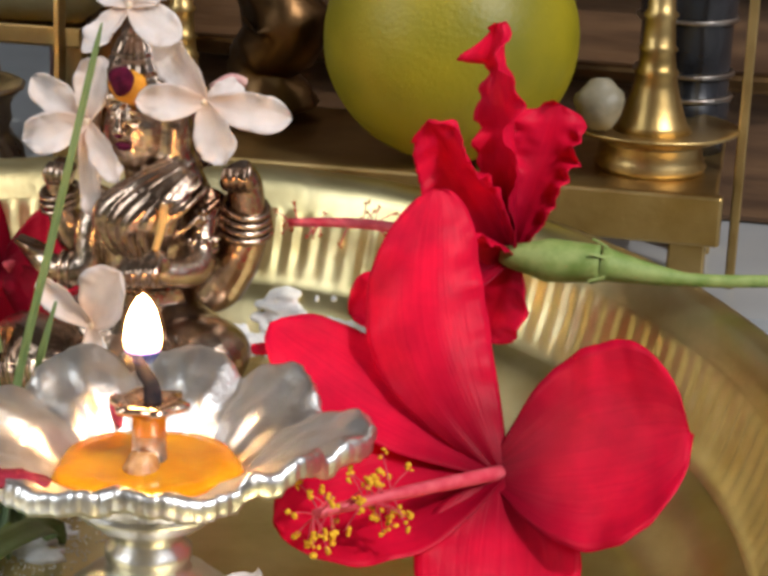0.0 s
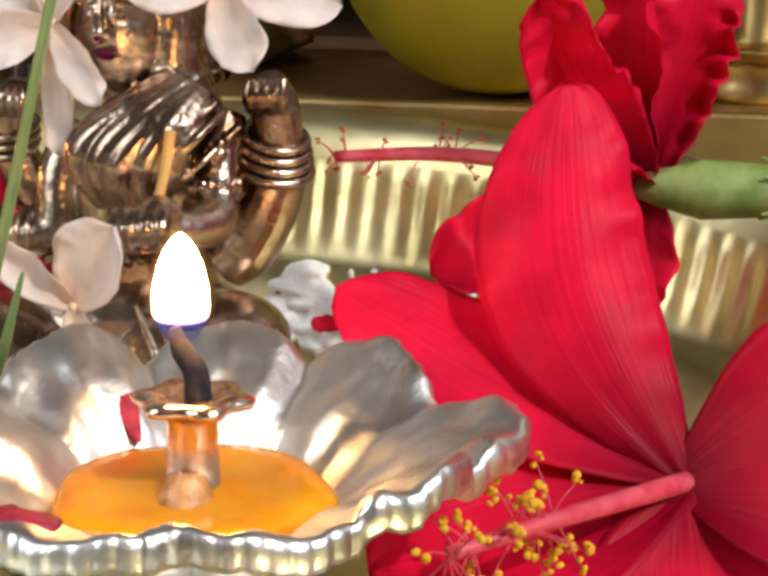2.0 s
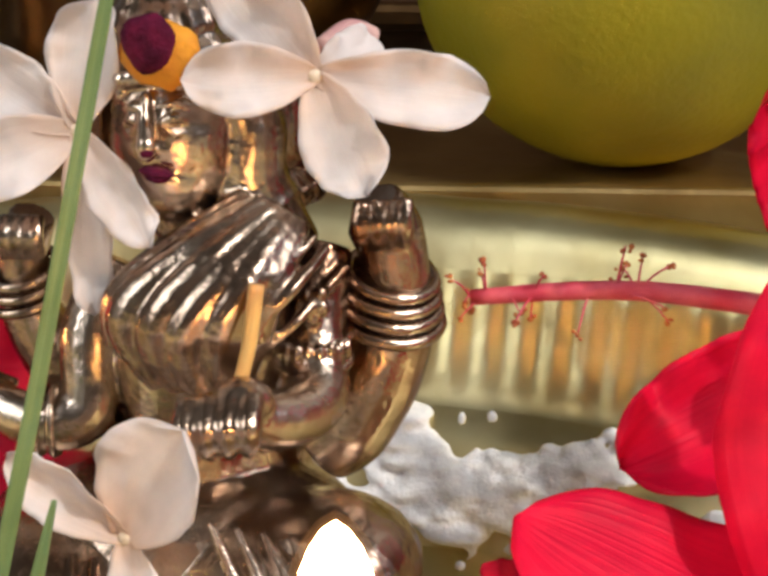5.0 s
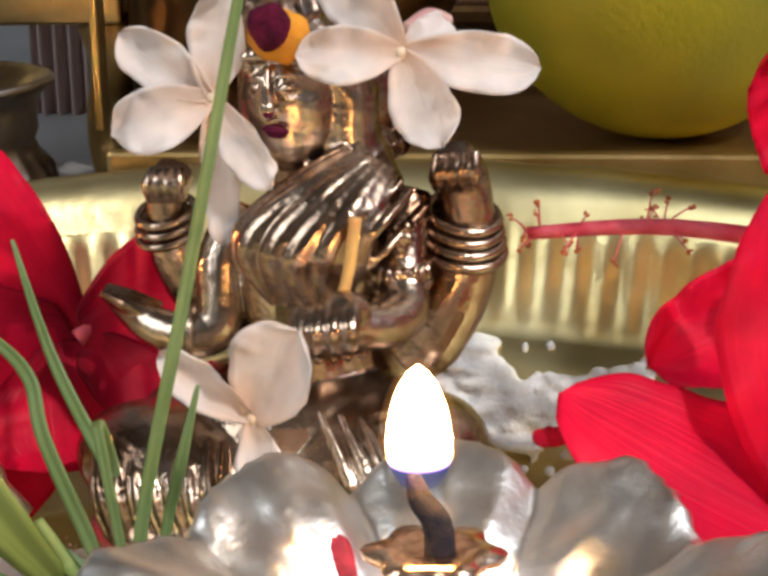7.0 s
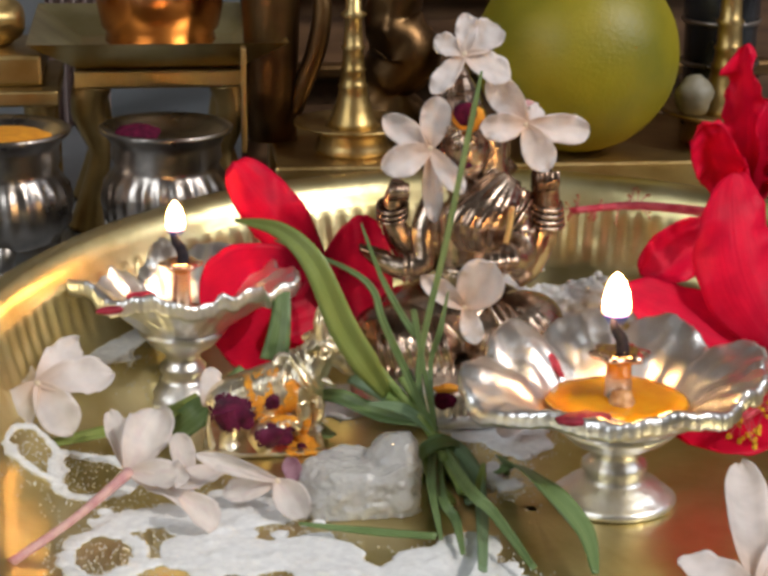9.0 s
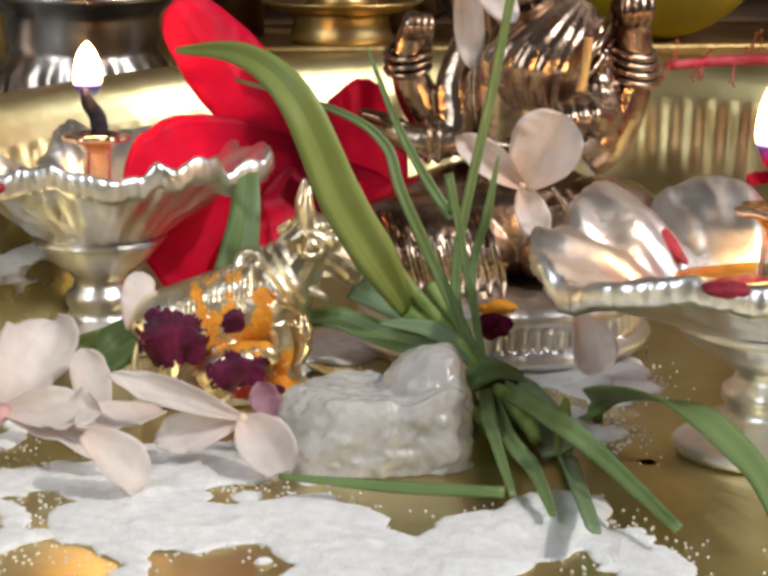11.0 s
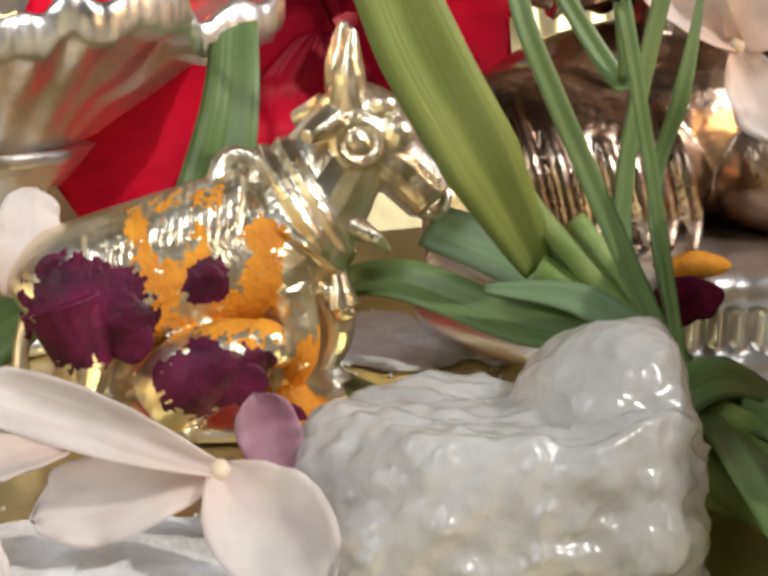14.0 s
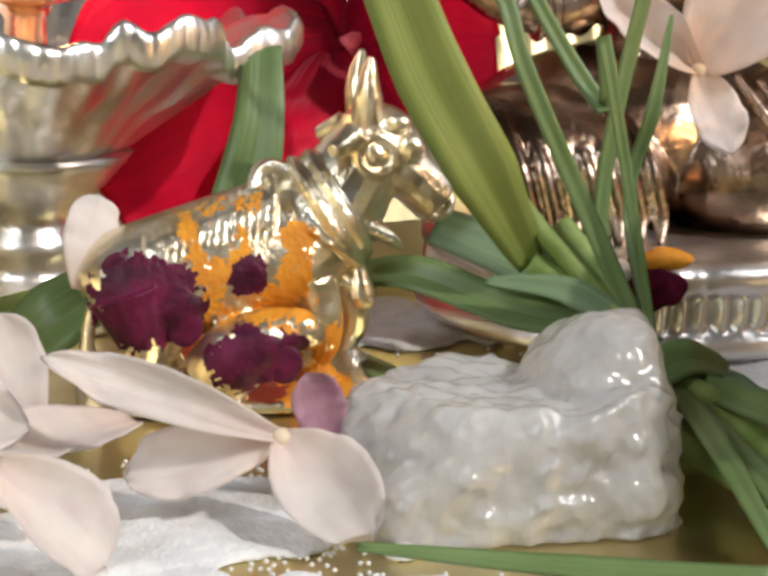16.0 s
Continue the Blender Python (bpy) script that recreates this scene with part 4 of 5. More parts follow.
hibiscus(HIB3, [
    ((-0.0530, 0.0150, 0.0492), (0.3, -1, 0.1), 0.0125, dict(curl=-0.002, cup=-0.08, shape=0.55, blunt=0.45, neck=0.3)),
    ((-0.0200, 0.0140, 0.0247), (0.0, -1, 0.4), 0.024, dict(curl=0.003, cup=0.06, neck=0.3)),
    ((-0.0591, 0.0080, 0.0121), (0.2, -1, 0.2), 0.032, dict(curl=0.002, cup=0.05, neck=0.3)),
    ((-0.0308, 0.0060, 0.0109), (0.2, -1, 0.3), 0.026, dict(curl=0.002, cup=0.08, neck=0.3)),
], [HIB3, (-0.0276, 0.0180, 0.0293), (-0.0226, 0.0200, 0.0303)], RED, "red hibiscus propped behind the silver lamp", ANTHER_RED, 22, 0.004, seed=14)


# ---- white flowers ----
def white_flower(center, tips, normal, label, width=0.0085, stem=None, seed=1, name="white_flower", curl=0.001, mat=None):
    ob = thing(name, center, label, "flower", "white blossoms")
    c = Vector(center)
    for i, t in enumerate(tips):
        w = width * 0.78
        kw = dict(curl=curl, cup=0.24)
        if isinstance(t[0], tuple):
            t, w, kw = t[0], t[1] * 0.78, {**kw, **(t[2] if len(t) > 2 else {})}
        args = dict(ruffle=0.0013, waves=3, thick=0.0004, shape=0.58, blunt=0.68, rows=24, cols=13, neck=0.24, seed=seed + i * 2.3)
        args.update(kw)
        part("petal", petal_bm(c, t, normal, w, **args), mat or WHITE, ob)
    part("throat", blob(bmesh.new(), tuple(c), (0.0007, 0.0007, 0.0007), seg=12), THROAT, ob)
    if stem:
        part("tube", tube(bmesh.new(), stem, [0.0011, 0.0008, 0.0009], 10), PINK_STEM, ob, "pinkish flower tube")
    return ob


F = (-0.15, -1, 0.1)
white_flower((0.0057, -0.0030, 0.0603), [((0.0195, 0.0000, 0.0583), 0.0082), ((0.0104, -0.0050, 0.0510), 0.0088), ((-0.0049, -0.0060, 0.0604), 0.0078), ((-0.0021, -0.0020, 0.0706), 0.0088), ((0.0097, 0.0040, 0.0615), 0.006)], F,
             "pale pink-white five-petalled flower pinned on the statue", stem=[(0.0056, 0.0030, 0.0614), (0.0075, 0.0060, 0.0628), (0.0093, 0.0080, 0.0618)], seed=1)
white_flower((-0.0140, -0.0030, 0.0556), [((-0.0121, -0.0010, 0.0661), 0.0082), ((-0.0236, -0.0010, 0.0621), 0.0075), ((-0.0244, -0.0040, 0.0517), 0.0088), ((-0.0128, -0.0030, 0.0401), 0.0055), ((-0.0072, -0.0060, 0.0466), 0.006)], F,
             "pale pink-white five-petalled flower on the statue's shoulder", seed=4)
white_flower((-0.0072, -0.0020, 0.0748), [((-0.0060, 0.0020, 0.0822), 0.006), ((-0.0133, 0.0000, 0.0771), 0.006), ((-0.0140, -0.0040, 0.0668), 0.006), ((0.0019, -0.0040, 0.0696), 0.0085), ((0.0006, 0.0020, 0.0791), 0.009)], (-0.1, -0.8, 0.5),
             "white blossom set upon the crown", seed=7)
white_flower((-0.0083, -0.0170, 0.0256), [((-0.0025, -0.0180, 0.0354), 0.0125, dict(shape=0.6, blunt=0.5)), ((-0.0175, -0.0160, 0.0324), 0.006, dict(cup=0.5)), ((-0.0061, -0.0200, 0.0186), 0.006)], (-0.2, -1, 0.3),
             "drooping pink-white blossom in the statue's lap", seed=9)
white_flower((-0.0940, -0.0251, 0.0148), [((-0.0867, -0.0105, 0.0176), 0.0085), ((-0.0797, -0.0188, 0.0138), 0.0105), ((-0.0874, -0.0302, 0.0055), 0.0105), ((-0.1011, -0.0290, 0.0058), 0.0105), ((-0.1001, -0.0102, 0.0129), 0.006)], (0, -0.75, 0.6),
             "white five-petalled flower leaning on the tray wall", seed=12)
white_flower((-0.0764, -0.0510, 0.0060), [((-0.0799, -0.0331, 0.0110), 0.006), ((-0.0705, -0.0379, 0.0130), 0.0115), ((-0.0621, -0.0613, 0.0020), 0.006), ((-0.0650, -0.0568, 0.0060), 0.008)], (0.1, -0.6, 0.75),
             "white blossom lying with a long pink tube", stem=[(-0.0764, -0.0510, 0.0060), (-0.0861, -0.0669, 0.0040), (-0.0964, -0.0811, 0.0025)], seed=15, mat=WHITE_TINGED)
white_flower((-0.0492, -0.0575, 0.0060), [((-0.0440, -0.0640, 0.0006), 0.0082, dict(shape=0.5, cup=0.25, blunt=0.7)), ((-0.0645, -0.0560, 0.0112), 0.0044, dict(cup=0.3)), ((-0.0588, -0.0550, 0.0026), 0.0062, dict(cup=0.2))], (-0.1, -0.9, 0.5),
             "white blossom with purple-tinged petals beside the figurine", seed=18, mat=WHITE_TINGED)
white_flower((0.0256, -0.1101, 0.0060), [((0.0337, -0.0723, 0.0120), 0.0105), ((0.0137, -0.1041, 0.0080), 0.009), ((0.0076, -0.1227, 0.0030), 0.0105), ((0.0205, -0.1365, 0.0030), 0.0105), ((0.0391, -0.0949, 0.0080), 0.009)], (0, -0.5, 0.85),
             "white five-petalled flower at the tray's front", seed=21)


def loose_petal(base, tip, normal, width, label, mat=WHITE, seed=1, **kw):
    ob = thing("loose_petal", base, label, "petal", "loose petals")
    part("blade", petal_bm(base, tip, normal, width, ruffle=0.0004, thick=0.0004, neck=0.3, seed=seed, **kw), mat, ob)


loose_petal((-0.0613, -0.0260, 0.0092), (-0.0595, -0.0220, 0.0161), (0.2, -1, 0.2), 0.0045, "white petal standing on edge", seed=2)
loose_petal((-0.0032, -0.0300, 0.0104), (-0.0002, -0.0310, 0.0030), (0, -1, 0.3), 0.0062, "pale petal resting beside the statue base", seed=5, cup=0.3)
loose_petal((0.0245, -0.0260, 0.0279), (0.0201, -0.0260, 0.0276), (0, -0.6, 0.8), 0.0022, "withered dark red petal scrap", RED_DARK, 6)
loose_petal((-0.0672, -0.0652, 0.0070), (-0.0603, -0.0674, 0.0020), (0.1, -0.7, 0.7), 0.0058, "curled cream petal on the tray", WHITE_TINGED, 8, cup=0.3, curl=-0.002)
loose_petal((-0.0580, -0.0424, 0.0030), (-0.0679, -0.0598, 0.0060), (0, -0.6, 0.8), 0.0052, "ragged white petal with purple stains", WHITE_TINGED, 9, cup=0.2)
loose_petal((-0.0653, -0.0500, 0.0039), (-0.0674, -0.0480, 0.0125), (0.3, -1, 0.1), 0.0048, "upright white petal with purple spots", WHITE_TINGED, 11, cup=0.2)

loose_petal((-0.0452, -0.0545, 0.0036), (-0.0471, -0.0540, 0.0094), (0.1, -1, 0.2), 0.0036, "mauve petal standing beside the sugar crystal", PURPLE, 13, cup=0.2)

stub = thing("flower_stalk", (0.0005, -0.0125, 0.0370), "yellowish pink flower stalk held in the statue's hand", "stalk")
part("stem", tube(bmesh.new(), [(0.0003, -0.0125, 0.0367), (0.0012, -0.0120, 0.0404), (0.0018, -0.0115, 0.0451)], [0.0006, 0.0006, 0.00065], 10), surface("yellow_stalk", (0.6, 0.3, 0.1), (0.72, 0.5, 0.16), 200, 0.5), stub)


# ---- cow figurine ----
def cow():
    bm = bmesh.new()
    tube(bm, [(-0.0648, -0.0268, 0.007), (-0.0622, -0.0262, 0.0085), (-0.055, -0.0252, 0.0105), (-0.0485, -0.0238, 0.012), (-0.0445, -0.0232, 0.0145), (-0.042, -0.0228, 0.017)],
         [0.003, 0.0053, 0.0055, 0.0058, 0.0044, 0.0034], 120, 44, 0.85)
    for k in range(16):
        f = k / 15
        c = V(-0.0605, -0.026, 0.0135).lerp(V(-0.05, -0.0242, 0.0172), f)
        tube(bm, [c + V(-0.0004, -0.0042, -0.0036), c + V(0, -0.0028, -0.0008), c + V(0.0002, 0.0005, 0.0002)], [0.0003, 0.0005, 0.0004], 6, 4)
    for k in range(12):
        f = k / 11
        c = V(-0.0465, -0.0262, 0.0158).lerp(V(-0.0398, -0.026, 0.0128), f)
        tube(bm, [c + V(-0.0016, 0.0012, 0.0016), c + V(0, -0.0006, 0), c + V(0.0012, 0.0016, -0.0014)], [0.0003, 0.0005, 0.0003], 6, 4)
    # neck, head, muzzle
    tube(bm, [(-0.046, -0.0236, 0.0125), (-0.0435, -0.0232, 0.0162), (-0.0412, -0.0228, 0.0195)], [0.0052, 0.0042, 0.0034], 20, 6)
    blob(bm, (-0.0402, -0.023, 0.0198), (0.0042, 0.0033, 0.0035), (0, 32, 0), 22)
    tube(bm, [(-0.0402, -0.0232, 0.0195), (-0.0372, -0.0232, 0.0172), (-0.0352, -0.0232, 0.0152)], [0.0032, 0.0025, 0.0023], 18)
    ring(bm, (-0.0355, -0.0238, 0.0152), 0.0013, 0.0005, (70, 0, 0), 16)
    ring(bm, (-0.0412, -0.0262, 0.0196), 0.0016, 0.00045, (78, 30, 0), 20)
    blob(bm, (-0.0412, -0.026, 0.0196), (0.0013, 0.0006, 0.0008), (0, 35, 0), 12, mi=2)
    blob(bm, (-0.0382, -0.0258, 0.0202), (0.0013, 0.0009, 0.0012), (0, 20, 0), 12)
    for dy in (-0.0026, 0.0022):
        tube(bm, [(-0.0415, -0.0228 + dy * 0.5, 0.0218), (-0.0418, -0.0226 + dy, 0.0245), (-0.0416, -0.0226 + dy * 0.9, 0.0276)], [0.0016, 0.0012, 0.0003], 12)
        tube(bm, [(-0.043, -0.023 + dy, 0.0212), (-0.0452, -0.0232 + dy * 1.6, 0.0202)], [0.0013, 0.0006], 10)
        blob(bm, (-0.0392, -0.0235 + dy * 0.8, 0.0222), (0.0011, 0.0008, 0.0008), seg=10)
    for k in range(3):
        blob(bm, (-0.0463 + 0.0006 * k, -0.0245, 0.0186 - 0.001 * k), (0.0011, 0.001, 0.001), seg=12)
    ring(bm, (-0.0498, -0.0246, 0.0168), 0.0017, 0.0007, (72, 0, 20), 20)
    # collar with a bell
    for k in range(2):
        ring(bm, (-0.0452 + 0.0012 * k, -0.0233, 0.0142 + 0.0008 * k), 0.0049 - 0.0003 * k, 0.0007, (0, 58, 0), 28)
    for k in range(10):
        a = math.pi * (0.95 + 0.9 * k / 9)
        blob(bm, (-0.0437 + 0.0022 * math.cos(a), -0.0262, 0.0118 - 0.0005 * k), (0.0006, 0.0006, 0.0006), seg=8)
    tube(bm, [(-0.0426, -0.0258, 0.0105), (-0.0424, -0.026, 0.0088), (-0.0422, -0.026, 0.0078)], [0.0006, 0.0011, 0.0014], 12)
    blob(bm, (-0.0422, -0.026, 0.0074), (0.0009, 0.0009, 0.0009), seg=10)
    # legs, calf at the flank, plinth
    for x, y, w in ((-0.0468, -0.0262, 0.0021), (-0.0435, -0.0215, 0.002), (-0.0622, -0.0285, 0.0027), (-0.0595, -0.0225, 0.0024)):
        tube(bm, [(x, y, 0.009), (x + 0.0012, y - 0.0006, 0.005), (x + 0.0004, y, 0.0022), (x + 0.0012, y - 0.0005, 0.0003)], [w * 1.25, w * 0.8, w * 0.65, w * 0.85], 14)
    tube(bm, [(-0.0558, -0.0302, 0.002), (-0.0535, -0.0308, 0.0042), (-0.0505, -0.031, 0.0058), (-0.0482, -0.0312, 0.0068)], [0.0026, 0.0031, 0.0026, 0.0014], 64, 26)
    blob(bm, (-0.0482, -0.0314, 0.0066), (0.0022, 0.0015, 0.0016), (0, 30, 0), 14)
    tube(bm, [(-0.0645, -0.0275, 0.009), (-0.0655, -0.028, 0.005), (-0.0648, -0.0285, 0.001)], [0.0007, 0.0006, 0.001], 8)
    box(bm, (-0.0665, -0.0325, -0.0002), (-0.0415, -0.0185, 0.0008), 0.0004)
    bm = fused(bm, 0.00015, 1)
    # paste smeared on the skin, with a few thicker crumbs
    for f in bm.faces:
        c = f.calc_center_median()
        w = 0.0012 * noise.noise(c * 420) + 0.0012 * noise.noise(c * 1000) + 0.0008 * noise.noise(c * 2400)
        if c.y > -0.0252:
            continue
        patchy = noise.noise(c * 330 + V(4, 2, 9)) + 0.6 * noise.noise(c * 900) + 0.4 * noise.noise(c * 2600)
        if (-0.0585 < c.x + w < -0.0468 and 0.006 < c.z + 2 * w < 0.0155 and patchy > -0.04) or (-0.0492 < c.x + w < -0.043 and c.z + w < 0.0062 and patchy > -0.5):
            f.material_index = 2
        if abs((c.x + 0.0608) / 0.0046) ** 2 + abs((c.z - 0.0088) / 0.0038) ** 2 < 1 + w * 420 or (c.x + 0.0522) ** 2 + (c.z - 0.0106) ** 2 < (0.0017 + w * 0.5) ** 2:
            f.material_index = 1
        if abs((c.x + 0.0518) / 0.0042) ** 2 + abs((c.z - 0.0046) / 0.0026) ** 2 < 1 + w * 420 and c.y < -0.0295:
            f.material_index = 1
    for x, y, z, r, mi in ((-0.0595, -0.0302, 0.0085, 0.003, 1), (-0.0625, -0.0291, 0.0102, 0.0022, 1), (-0.0578, -0.0305, 0.0066, 0.0018, 1), (-0.0522, -0.0299, 0.0105, 0.0014, 1),
                           (-0.0522, -0.0332, 0.0045, 0.0022, 1), (-0.0498, -0.0334, 0.0042, 0.0016, 1),
                           (-0.0462, -0.0305, 0.0008, 0.0012, 1)):
        blob(bm, (x, y + r * 0.1, z), (r, r * 0.2, r * 0.9), (0, 25, -6), 30, mi=mi, rough=r * 0.34, freq=420)
    bm.transform(Matrix(((0.9535, 0, 0, 0.0017), (0, 1.037, 0, 0.0025), (0, 0.041, 0.972, 0.0015), (0, 0, 0, 1))))
    return bm


tagged(part("cow_figurine", cow(), [GILT, KUMKUM_WET, TURMERIC]), "small gilded metal cow figurine daubed with kumkum and turmeric", "figurine")


# ---- sugar crystal ----
def crystal():
    bm = bmesh.new()
    bmesh.ops.create_icosphere(bm, subdivisions=5, radius=1.0)
    for v in bm.verts:
        d = v.co.copy()
        q = V(max(-0.88, min(0.82, d.x)), max(-0.78, min(0.78, d.y)), max(-0.72, min(0.66, d.z)))
        bump = 1 + 0.12 * noise.noise(d * 1.9 + V(3, 1, 7)) + 0.07 * noise.noise(d * 4.5) + 0.03 * noise.noise(d * 11)
        cell = noise.voronoi(d * 5.2)[0]
        p = V(q.x * 0.0145, q.y * 0.0085, q.z * 0.0094) * bump + d * (cell[1] - cell[0]) * 0.0005 + d * (0.0006 * noise.noise(d * 10) + 0.00045 * noise.noise(d * 24))
        p.x -= 0.0016 * max(0.0, -d.z) - 0.0022 * max(0.0, d.z) * (1 if d.x < 0 else 0.3)
        p.z += 0.0008 * math.exp(-((d.x - 0.66) / 0.3) ** 2) * max(0, d.z) - 0.0006 * math.exp(-((d.x - 0.2) / 0.14) ** 2) * max(0, d.z)
        v.co = V(p.x * 0.93, p.y * 1.25, p.z * 1.02) + V(-0.0336, -0.0545, 0.002)
        v.co.z = max(v.co.z, -0.0002)
    knob = bmesh.ops.create_icosphere(bm, subdivisions=4, radius=1.0)["verts"]
    for v in knob:
        d = v.co.copy()
        rough = 1 + 0.16 * noise.noise(d * 1.7) + 0.06 * noise.noise(d * 5)
        v.co = Vector((-0.0270, -0.0530, 0.0085)) + V(d.x * 0.005 - 0.0022 * max(0.0, -d.z) * (1 if d.x < 0 else 0), d.y * 0.0065, d.z * 0.0044 + 0.0008 * d.x) * rough
    return bm


sugar = tagged(part("sugar_crystal", crystal(), CRYSTAL, None, "", True), "cloudy white lump of rock sugar crystal on the tray", "crystal")
grown = sugar.modifiers.new("grown_together", "REMESH")
grown.mode, grown.voxel_size, grown.use_smooth_shade = "VOXEL", 0.00032, True
worn = sugar.modifiers.new("worn", "SMOOTH")
worn.factor, worn.iterations = 0.35, 1

# ---- grass bundle ----
grass = thing("grass_bundle", (-0.0166, -0.0301, 0.0020), "bundle of fresh green grass blades knotted on the tray", "grass")
KNOT = (-0.0160, -0.0330, 0.0033)
UPN = (-0.2, -1, 0.35)


def blade(points, widths, mat=GREEN, normal=UPN, fold=0.25, label=""):
    part("blade", blade_bm(points, widths, normal, fold), mat, grass, label)


NODE1 = (-0.0253, -0.0275, 0.0110)
blade([NODE1, (-0.0301, -0.0300, 0.0190), (-0.0345, -0.0300, 0.0266), (-0.0401, -0.0280, 0.0392), (-0.0463, -0.0220, 0.0441), (-0.0545, -0.0140, 0.0441)], [0.0022, 0.0056, 0.0058, 0.0048, 0.0032, 0.0006], GREEN_LIGHT, UPN, 0.3, "broad arching yellow-green blade")
blade([KNOT, (-0.0206, -0.0300, 0.0138), (-0.0263, -0.0280, 0.0266), (-0.0283, -0.0260, 0.0328), (-0.0339, -0.0240, 0.0369), (-0.0469, -0.0160, 0.0404)], [0.0014, 0.0016, 0.0015, 0.0014, 0.001, 0.0003])
low_end, high_end = Vector((-0.0187, -0.0245, 0.0145)), Vector((-0.0078, -0.0190, 0.0671))
blade([KNOT, low_end, low_end.lerp(high_end, 0.5), high_end, low_end.lerp(high_end, 1.14)], [0.0011, 0.0014, 0.0013, 0.0011, 0.0003], GREEN, (0.3, -1, 0.1), 0.3, "tall thin upright blade")
blade([KNOT, (-0.0162, -0.0240, 0.0149), (-0.0143, -0.0235, 0.0230), (-0.0126, -0.0220, 0.0307)], [0.0008, 0.001, 0.0013, 0.0003], GREEN)
part("stem", tube(bmesh.new(), [NODE1, (-0.0219, -0.0290, 0.0092), (-0.0193, -0.0310, 0.0079), KNOT], [0.0013, 0.0009, 0.0009, 0.0011], 10), CALYX, grass)
part("stem", tube(bmesh.new(), [(-0.0279, -0.0275, 0.0184), (-0.0248, -0.0280, 0.0141), (-0.0204, -0.0300, 0.0091), KNOT], [0.0006, 0.0008, 0.0009, 0.0011], 10), CALYX, grass)
part("stem", tube(bmesh.new(), [(-0.0223, -0.0255, 0.0140), (-0.0199, -0.0280, 0.0107), (-0.0172, -0.0310, 0.0066)], [0.0009, 0.0009, 0.0008], 10), CALYX, grass)
part("stem", tube(bmesh.new(), [KNOT, (-0.0156, -0.0400, 0.0022), (-0.0147, -0.0450, 0.0011), (-0.0106, -0.0470, -0.0013)], [0.0012, 0.0013, 0.0013, 0.001], 10), CALYX, grass)
part("stem", tube(bmesh.new(), [KNOT, (-0.0168, -0.0420, 0.0012), (-0.0165, -0.0470, -0.0013), (-0.0162, -0.0500, -0.0037)], [0.001, 0.0011, 0.001, 0.0008], 10), CALYX, grass)
part("stem", tube(bmesh.new(), [(-0.0198, -0.0400, 0.0036), (-0.0206, -0.0450, 0.0003), (-0.0211, -0.0500, -0.0023)], [0.0006, 0.0007, 0.0005], 8), CALYX, grass)
part("stem", tube(bmesh.new(), [(-0.0198, -0.0410, 0.0032), (-0.0187, -0.0450, 0.0006), (-0.0167, -0.0500, -0.0009)], [0.0009, 0.001, 0.001], 10), CALYX, grass)
blade([(-0.0189, -0.0310, 0.0066), (-0.0263, -0.0280, 0.0071), (-0.0338, -0.0240, 0.0094), (-0.0380, -0.0200, 0.0087)], [0.0024, 0.0033, 0.0033, 0.0022], GREEN, (-0.1, -0.8, 0.6), 0.35)
blade([(-0.0161, -0.0330, 0.0050), (-0.0227, -0.0310, 0.0093), (-0.0293, -0.0290, 0.0100)], [0.002, 0.0025, 0.0006], GREEN_PALE, (-0.1, -0.8, 0.6))
blade([(-0.0187, -0.0290, 0.0068), (-0.0255, -0.0240, 0.0107), (-0.0318, -0.0200, 0.0129)], [0.0016, 0.0042, 0.0034], GREEN_PALE, (-0.1, -0.9, 0.4), 0.15)
blade([(-0.0363, -0.0235, 0.0010), (-0.0400, -0.0136, 0.0010), (-0.0447, -0.0084, 0.0035)], [0.0026, 0.003, 0.002], GREEN, (0, -0.4, 0.9))
blade([KNOT, (-0.0129, -0.0420, 0.0024), (-0.0116, -0.0480, 0.0008), (-0.0109, -0.0560, -0.0002), (-0.0171, -0.0947, 0.0040)], [0.0018, 0.0026, 0.003, 0.0028, 0.0016], GREEN_PALE, (0.2, -0.6, 0.8), 0.3)
blade([KNOT, (-0.0152, -0.0695, 0.0080), (-0.0119, -0.0762, 0.0060), (-0.0078, -0.0925, 0.0030)], [0.002, 0.0024, 0.002, 0.0012])
blade([(-0.0048, -0.0460, -0.0046), (-0.0048, -0.0460, 0.0033), (-0.0031, -0.0755, 0.0110), (0.0019, -0.0861, 0.0070), (0.0022, -0.0954, 0.0030)], [0.002, 0.0042, 0.004, 0.0038, 0.0012], GREEN, (0.2, -0.7, 0.6))
blade([(-0.0222, -0.0758, 0.0020), (-0.0333, -0.0727, 0.0020), (-0.0462, -0.0701, 0.0030)], [0.0014, 0.0017, 0.0005], GREEN, (0, -0.5, 0.9))
blade([KNOT, (-0.0197, -0.0643, 0.0050), (-0.0180, -0.0710, 0.0030), (-0.0186, -0.0834, 0.0020)], [0.0018, 0.002, 0.0018, 0.0008])
blade([KNOT, (-0.0209, -0.0596, 0.0060), (-0.0215, -0.0769, 0.0020)], [0.0016, 0.0018, 0.0007])
blade([(-0.0189, -0.0350, 0.0016), (-0.0183, -0.0400, 0.0051), (-0.0165, -0.0420, 0.0064), (-0.0131, -0.0400, 0.0047)], [0.0022, 0.0034, 0.0032, 0.002], GREEN, (0, -0.8, 0.6), 0.3, "blade wrapped round the knot")
